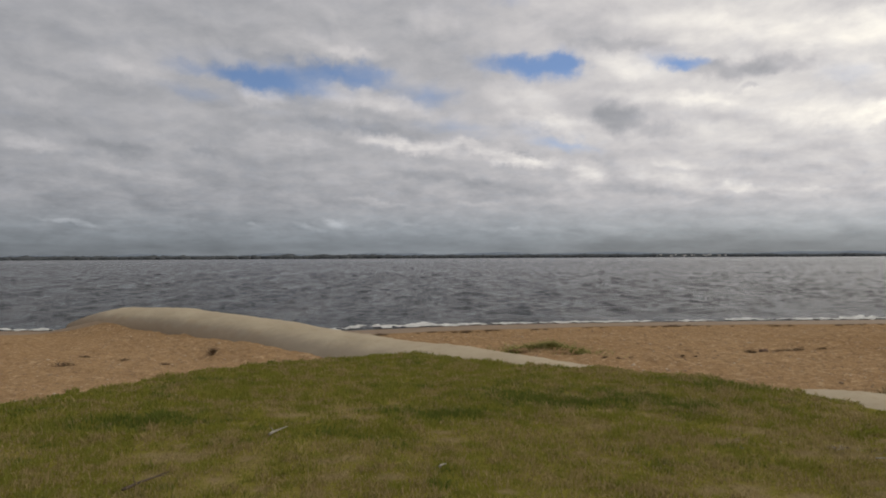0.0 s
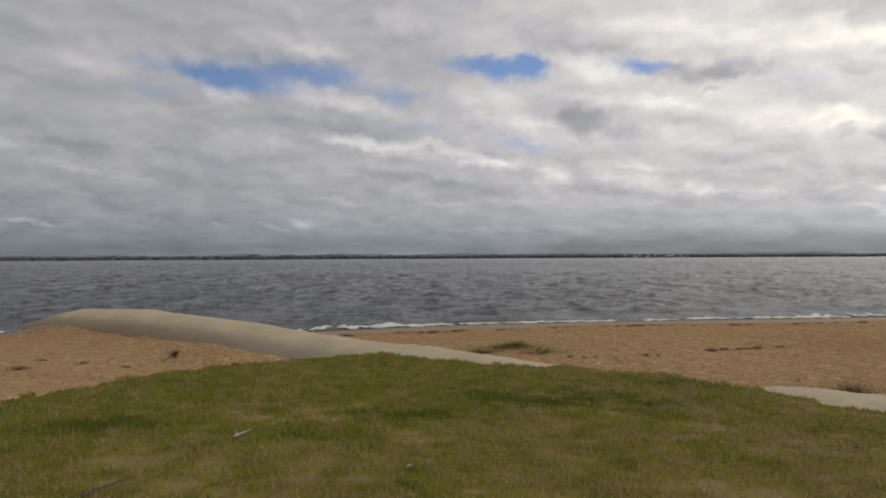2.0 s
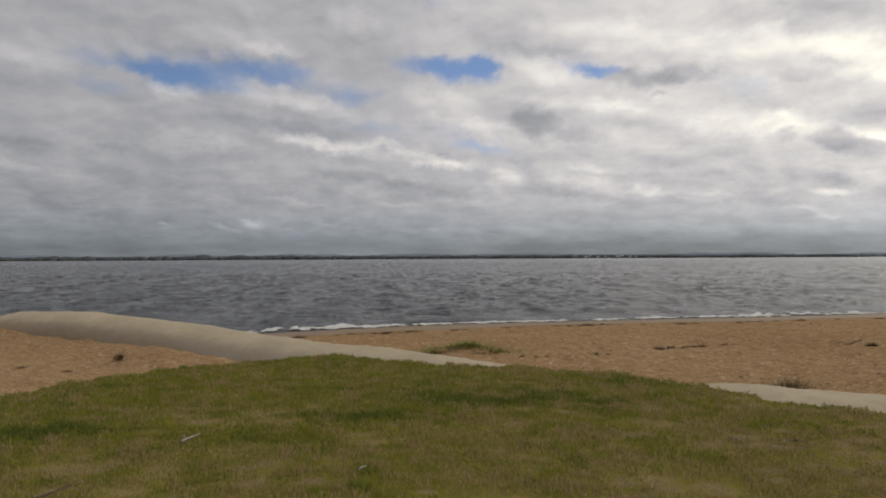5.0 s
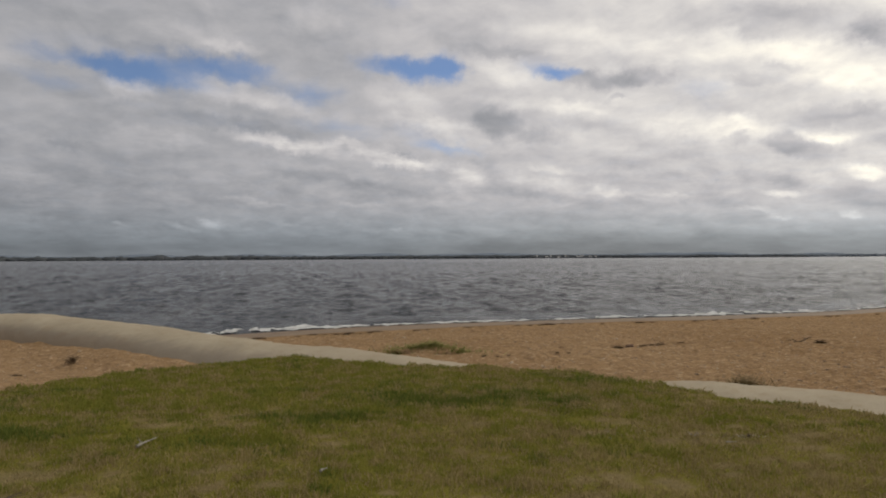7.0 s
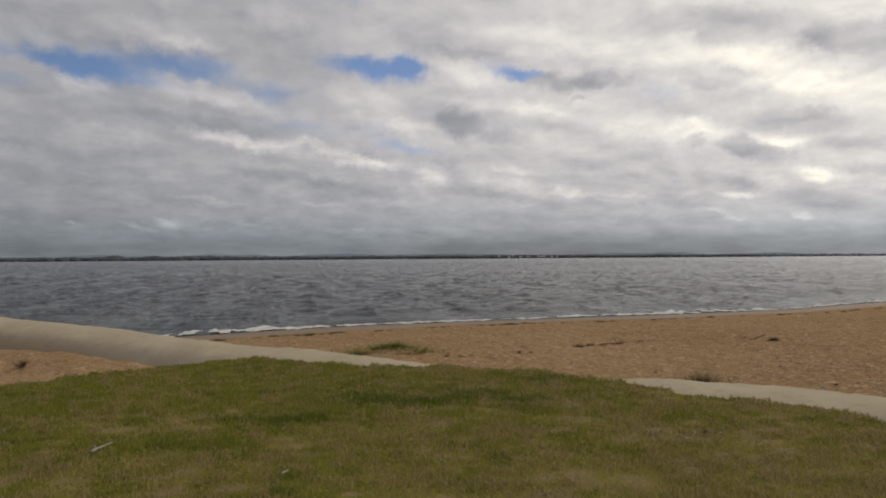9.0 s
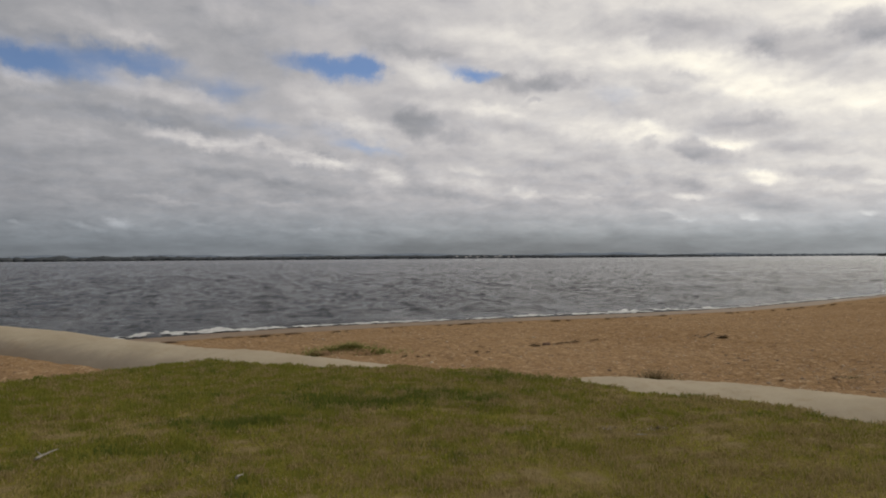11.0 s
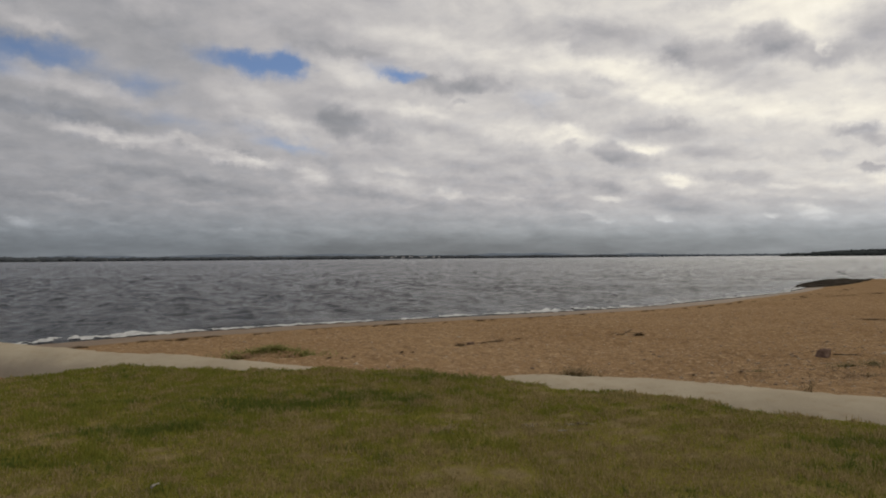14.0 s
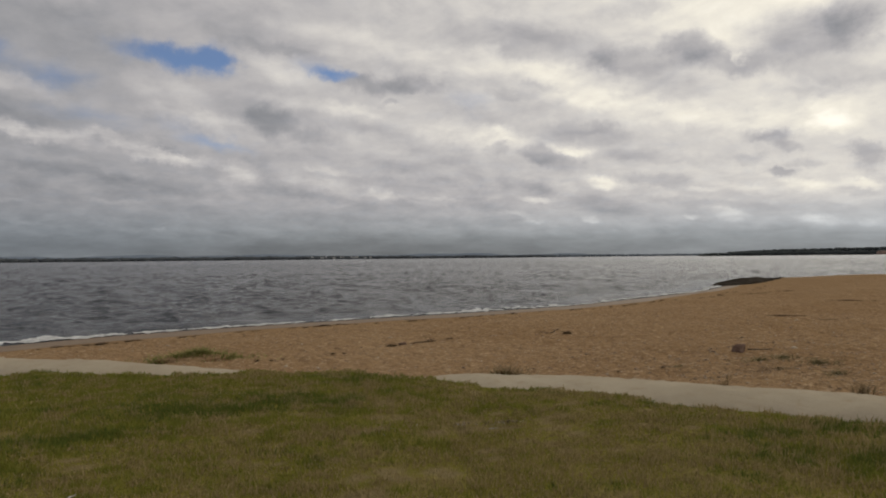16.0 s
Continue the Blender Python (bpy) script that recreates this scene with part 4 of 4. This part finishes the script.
def branch(name, seed, length, thick, mat, label, forks=3):
    """A crooked stick with a few side twigs."""
    g = random.Random(seed)
    ob = new(name)

    def limb(start, way, l, r, parent, nm):
        bm = bmesh.new()
        steps, prev, p, d = 7, None, Vector(start), Vector(way).normalized()
        marks = []
        for i in range(steps + 1):
            rad = r * (1 - 0.7 * i / steps)
            d0 = d.copy()
            side = d0.cross(Vector((0, 0, 1))).normalized()
            up = side.cross(d0)
            ring = [bm.verts.new(p + (side * math.cos(a) + up * math.sin(a)) * rad) for a in [k * math.pi / 3 for k in range(6)]]
            if prev:
                for k in range(6):
                    bm.faces.new((prev[k], prev[(k + 1) % 6], ring[(k + 1) % 6], ring[k]))
            else:
                bm.faces.new(ring[::-1])
            prev = ring
            marks.append((p.copy(), d.copy(), rad))
            p = p + d * l / steps
            d = (d + Vector((g.uniform(-0.25, 0.25), g.uniform(-0.25, 0.25), g.uniform(-0.12, 0.1)))).normalized()
            if p.z < r * 0.4:
                p.z = r * 0.4
        bm.faces.new(prev)
        part(nm, bm, mat, parent, smooth=True)
        return marks

    marks = limb((-length / 2, 0, thick * 0.7), (1, 0, 0), length, thick, ob, "stem")
    for k in range(forks):
        p, d, r = marks[g.randrange(2, 6)]
        limb(p, d + Vector((0, g.choice((-1, 1)) * g.uniform(0.6, 1.1), g.uniform(0.0, 0.5))), length * g.uniform(0.2, 0.4), r * 0.6, ob, "twig")
    return tagged(ob, label, "stick" if length < 0.5 else "driftwood")


def build_wood():
    stand(branch("driftwood", 2, 1.3, 0.012, DRIFTWOOD, "dark crooked driftwood branch lying among weed on the beach", 2), 8.3, 16.0, 22, -0.01)
    stand(branch("driftwood", 3, 0.65, 0.014, DRIFTWOOD, "broken driftwood beside the rock on the sand", 2), 12.45, 9.25, -35)
    stand(branch("driftwood", 5, 0.7, 0.02, DRIFTWOOD, "thin dark twig on the upper beach", 3), 11.64, 15.12, 8)
    stand(branch("stick", 6, 0.28, 0.014, PALE_WOOD, "pale bleached stick lying in the grass", 1), -1.53, 6.34, 72, -0.03, turf_z)
    stand(branch("stick", 7, 0.11, 0.012, PALE_WOOD, "small pale chip of wood standing in the grass", 1), -0.02, 5.27, 78, -0.02, turf_z)
    stand(branch("stick", 8, 0.44, 0.012, DRIFTWOOD, "dark thin twig lying in the grass", 2), -2.1, 4.88, 68, -0.04, turf_z)
    stand(branch("stick", 9, 0.10, 0.006, PALE_WOOD, "pale splinter in worn grass", 1), 3.35, 5.27, 12, -0.05, turf_z)


build_rock()
build_wood()


def tuft(name, seed, count, spread, length, width, mat, label, category, group="", upright=1.0, lift=0.02):
    ob = new(name)
    v, f = strands(seed, count, spread, length, width, lift, droop=0.5, upright=upright)
    tagged(mesh_object("growth", v, f, mat, ob), kind="stuff")
    return tagged(ob, label, category, group)


WITHERED = material("withered_plant", per_island((0.06, 0.04, 0.025), (0.12, 0.08, 0.05), (0.20, 0.14, 0.09)), 0.9)


def build_plants():
    # the low green mat of creeping plants beside the tube
    mat = new("creeping_plant")
    part("hummock", heap(14, 0.85, 0.42, 0.18), SAND, mat, "sand caught among the stems", smooth=True)
    v, f = strands(15, 2900, (1.3, 0.45), 0.23, 0.009, 0.21, droop=0.7, upright=0.85)
    mesh_object("foliage", v, f, LEAF, mat)
    v, f = strands(16, 60, (1.0, 0.3), 0.6, 0.006, 0.05, upright=0.12)
    mesh_object("trailing_growth", v, f, STRAW, mat, "dry trailing runners")
    stand(mat, 2.43, 15.63, -22, 0.02)
    tagged(mat, "low green creeping plants on a sand hummock", "plant")
    # the dried plant in front of the tube
    dry = tuft("dry_plant", 17, 110, (0.17, 0.12), 0.24, 0.006, WITHERED, "dark dried clump of uprooted plant on sand", "plant", upright=0.75, lift=0.12)
    stand(dry, -5.35, 15.9)
    wide = new("grass_tuft")
    v, f = strands(18, 420, (0.5, 0.16), 0.26, 0.0055, 0.02, droop=0.5, upright=0.95)
    tagged(mesh_object("growth", v, f, STRAW, wide), kind="stuff")
    v, f = strands(19, 160, (0.4, 0.14), 0.16, 0.006, 0.02, droop=0.5, upright=0.9)
    tagged(mesh_object("green_growth", v, f, LEAF, wide), kind="stuff")
    stand(wide, 6.39, 9.67, -25)
    tagged(wide, "wide sparse tuft of dry dune grass behind the tube", "grass tuft", "tufts behind the tube")
    for seed, x, y, count, spread, length, m in ((20, 8.44, 6.96, 45, (0.20, 0.10), 0.28, STRAW), (21, 9.71, 5.67, 110, (0.30, 0.15), 0.20, STRAW), (22, 9.66, 8.94, 90, (0.28, 0.2), 0.12, LEAF),
                                                 (23, 11.24, 8.44, 260, (0.6, 0.4), 0.13, LEAF), (24, 11.71, 8.30, 220, (0.6, 0.4), 0.12, LEAF), (25, 11.99, 7.80, 320, (0.7, 0.5), 0.14, LEAF), (26, 11.06, 6.85, 160, (0.5, 0.4), 0.12, LEAF), (27, 10.12, 5.32, 120, (0.35, 0.2), 0.18, LEAF), (28, 10.71, 7.63, 60, (0.3, 0.2), 0.10, STRAW)):
        dead = m is STRAW
        ob = tuft("dead_plant" if dead else "beach_weed", seed, count, spread, length, 0.004 if dead else 0.005, m if dead else BEACH_WEED, "thin dead brown stalks standing in sand" if dead else "sparse low grey-green weed on the sand", "plant", "weeds on the upper beach", 0.97 if dead else 0.75)
        stand(ob, x, y)


build_plants()


def build_grit():
    """Shell bits, stones and chips strewn over the upper beach."""
    g = np.random.default_rng(91)
    n = 70000
    x, y = g.uniform(-10, 24, n), g.uniform(3, 24, n)
    keep = (g.uniform(0, 1, n) < 0.25 + 0.75 * np.exp(-((np.hypot(x - 10.5, y - 7.5) / 4.5) ** 2))) & (np.hypot(x, y) > turf_edge(np.degrees(np.arctan2(x, y))) + 0.8) & (tube_distance(x, y) > 1.4)
    x, y = x[keep], y[keep]
    n = len(x)
    oct_v = np.array([(1, 0, 0), (0, 1, 0), (-1, 0, 0), (0, -1, 0), (0, 0, 1), (0, 0, -0.6)], float)
    oct_f = np.array([(0, 1, 4), (1, 2, 4), (2, 3, 4), (3, 0, 4), (1, 0, 5), (2, 1, 5), (3, 2, 5), (0, 3, 5)])
    size = np.exp(g.normal(math.log(0.010), 0.5, n))
    v = oct_v[None] * size[:, None, None] * g.uniform(0.5, 1.4, (n, 6, 3)) * (1.5, 1.2, 0.6)
    a = g.uniform(0, 2 * np.pi, n)
    c, s = np.cos(a)[:, None], np.sin(a)[:, None]
    v = np.stack([v[..., 0] * c - v[..., 1] * s, v[..., 0] * s + v[..., 1] * c, v[..., 2]], -1)
    v += np.stack([x, y, sand_z(x, y) + 0.004], -1)[:, None, :]
    f = oct_f[None] + 6 * np.arange(n)[:, None, None]
    tagged(mesh_object("shell_grit", v, f.reshape(-1, 3), PEBBLE), "shell bits and small stones strewn on sand", "shell grit", kind="stuff")


build_grit()


def build_litter():
    """Bits of stalk and leaf among the weeds."""
    v, f = strands(93, 900, (5.2, 3.6), 0.10, 0.006, 0.01, upright=0.15)
    r = np.array(Matrix.Rotation(radians(-50), 3, "Z"))
    v = v @ r.T + (10.6, 7.7, 0.0)
    keep = (tube_distance(v[:, 0], v[:, 1]) > 1.15) & (np.hypot(v[:, 0], v[:, 1]) > turf_edge(np.degrees(np.arctan2(v[:, 0], v[:, 1]))) + 0.6)
    v[:, 2] += sand_z(v[:, 0], v[:, 1]) + 0.004
    f = f[keep[f].all(1)]
    tagged(mesh_object("beach_litter", v, f, WITHERED), "dark bits of stalk and leaf scattered on sand", "plant litter", kind="stuff")


build_litter()


def build_lawn_litter():
    """Dead stems and pale chips on the worn spot of the bank."""
    parts = []
    for seed, count, length, width, x, y, spread in ((95, 90, 0.07, 0.004, 3.66, 5.5, (0.30, 0.12)), (96, 50, 0.05, 0.004, 3.2, 5.55, (0.22, 0.10)), (97, 40, 0.05, 0.003, 2.5, 5.9, (0.6, 0.4))):
        v, f = strands(seed, count, spread, length, width, 0.03, upright=0.4)
        v[:, :2] += (x, y)
        v[:, 2] += turf_z(v[:, 0], v[:, 1]) + 0.02
        parts.append((v, f))
    start = np.cumsum([0] + [len(v) for v, f in parts])
    v, f = np.concatenate([v for v, f in parts]), np.concatenate([f + k for (v, f), k in zip(parts, start)])
    tagged(mesh_object("lawn_litter", v, f, LITTER), "dead stems and pale chips on worn grass", "plant litter", kind="stuff")


LITTER = material("dead_stem", per_island((0.05, 0.035, 0.025), (0.12, 0.085, 0.06), (0.40, 0.36, 0.30)), 0.9)
build_lawn_litter()

# ---------------------------------------------------------------- the grass of the bank
LONG = [(-3.23, 6.81, 0.8, 0.35), (-2.9, 6.9, 0.4, 0.25), (0.0, 7.14, 0.75, 0.2), (1.67, 7.6, 0.9, 0.4), (0.9, 7.95, 0.5, 0.3), (2.6, 7.4, 0.5, 0.4), (3.5, 8.6, 0.7, 0.4), (5.2, 3.5, 0.6, 0.3), (6.3, 3.9, 0.7, 0.3), (5.5, 3.15, 0.6, 0.3), (5.38, 4.1, 0.5, 0.2)]
BARE = [(3.3, 5.5, 0.32, 0.16), (3.62, 5.45, 0.28, 0.14), (3.5, 5.9, 0.25, 0.12), (4.0, 5.2, 0.25, 0.12), (2.9, 6.3, 0.25, 0.12), (1.77, 4.44, 0.3, 0.14), (4.3, 5.6, 0.3, 0.14), (2.4, 6.0, 0.3, 0.12), (-0.9, 7.3, 0.25, 0.12), (4.8, 6.0, 0.25, 0.12), (-1.6, 7.1, 0.3, 0.14), (-2.3, 5.7, 0.35, 0.15)]

SPECKS = np.random.default_rng(111)
BARE += [(a * 8.4 - 2.6, 4.3 + 3.4 * b, 0.06 + 0.12 * c, 0.05 + 0.09 * c) for a, b, c in SPECKS.uniform(0, 1, (110, 3))]
SMALL = [(-1 + 7 * a, 4.2 + 3.6 * b, 0.10 + 0.2 * c, 0.06 + 0.10 * c) for a, b, c in SPECKS.uniform(0, 1, (30, 3))]


def patches(rows, x, y):
    total = np.zeros(np.shape(x))
    for cx, cy, rx, ry in rows:
        total = np.maximum(total, np.exp(-((x - cx) / rx) ** 2 - ((y - cy) / ry) ** 2))
    return total


def build_grass():
    g = np.random.default_rng(101)
    n = 410000
    az = g.uniform(-40, 67, n)
    r = 3.5 + (12.2 - 3.5) * g.uniform(0, 1, n) ** 0.80
    # thinner round the camera's own standing place
    m = 330000
    az[m:] = g.uniform(67, 320, n - m)
    r[m:] = 11.5 * np.sqrt(g.uniform(0, 1, n - m))
    k = m + (n - m) * 4 // 5
    az[k:], r[k:] = g.uniform(-40, 67, n - k), 3.6 * np.sqrt(g.uniform(0, 1, n - k))
    edge = turf_edge((az + 180) % 360 - 180) * (1 + 0.006 * np.sin(az * 1.9) + 0.004 * np.sin(az * 5.3 + 1))
    x, y = r * np.sin(np.radians(az)), r * np.cos(np.radians(az))
    tall, bare = patches(LONG, x, y), patches(BARE, x, y)
    small = patches(SMALL, x, y)
    tall = np.maximum(tall, 0.3 * small)
    cover = Ripple(103, 0.25, 1.6, 30, 0.7)(x, y)
    keep = (r < edge * (1.004 + 0.008 * cover)) & (g.uniform(0, 1, n) < 0.86 + 0.12 * cover - 0.42 * bare)
    x, y, r, tall, bare, cover, edge = (v[keep] for v in (x, y, r, tall, bare, cover, edge))
    n = len(x)
    # the blades stand in tufts a hand wide
    tufts = np.random.default_rng(107).uniform(0, 1, (3, 256, 256))
    i = np.floor((x + 0.3 * y) / 0.15 + g.normal(0, 0.22, n)).astype(int) % 256
    j = np.floor((y - 0.2 * x) / 0.17 + g.normal(0, 0.22, n)).astype(int) % 256
    size, hue, depth = tufts[0, i, j], tufts[1, i, j], tufts[2, i, j]
    h = np.exp(g.normal(math.log(0.044), 0.26, n)) * (0.65 + 0.6 * size ** 1.3 + 0.55 * tall - 0.35 * bare) * (1 - 0.10 * ease(r / edge, 0.96, 1.0))
    seed = g.uniform(0, 1, n) < 0.012
    h = np.where(seed, h * g.uniform(1.4, 2.2, n), h)
    w = (0.0028 + 0.00036 * r) * g.uniform(0.7, 1.3, n)
    a, b = g.uniform(0, 2 * np.pi, n), g.uniform(0, 2 * np.pi, n)
    lean = np.abs(g.normal(0, 1.05, n))
    run = np.stack([np.cos(a), np.sin(a), np.zeros(n)], -1)
    side = np.stack([np.cos(b), np.sin(b), np.zeros(n)], -1) * w[:, None]
    up = np.array([0, 0, 1.0])
    base = np.stack([x, y, turf_z(x, y) - 0.008], -1)
    mid = base + (up * 0.58 + run * (0.22 * lean)[:, None]) * h[:, None]
    tip = base + (up * np.cos(lean * 0.6)[:, None] + run * (0.75 * lean)[:, None]) * h[:, None]
    v = np.stack([base - side, base + side, mid + side * 0.75, mid - side * 0.75, tip], 1)
    k = 5 * np.arange(n)[:, None, None]
    f = np.array([(0, 1, 2), (0, 2, 3), (3, 2, 4)])[None] + k
    worn = 0.165 + 0.34 * (hue - 0.5) + 0.05 * Ripple(105, 0.16, 0.7, 40, 0.5)(x, y) + 0.04 * Ripple(106, 0.8, 3.0, 24, 0.5)(x, y) + 0.30 * bare - 0.2 * tall
    worn += 0.10 * ease(x, -0.5, 3.5) + 0.09 * ease(-y, -7.2, -4.6)
    soil = bpy.data.objects["lawn_ground"].data
    co = np.empty(len(soil.vertices) * 3, np.float32)
    soil.vertices.foreach_get("co", co)
    soil.attributes.new("worn", "FLOAT", "POINT").data.foreach_set("value", patches(BARE, co[0::3], co[1::3]).astype(np.float32))
    lawn = mesh_object("lawn_grass", v, f.reshape(-1, 3), BLADE)
    for key, value in (("worn", worn), ("rich", tall + 0.9 * (depth - 0.5))):
        lawn.data.attributes.new(key, "FLOAT", "POINT").data.foreach_set("value", np.repeat(value, 5).astype(np.float32))
    tagged(lawn, "short olive-green grass with dry straw patches", "grass", kind="stuff")


build_grass()
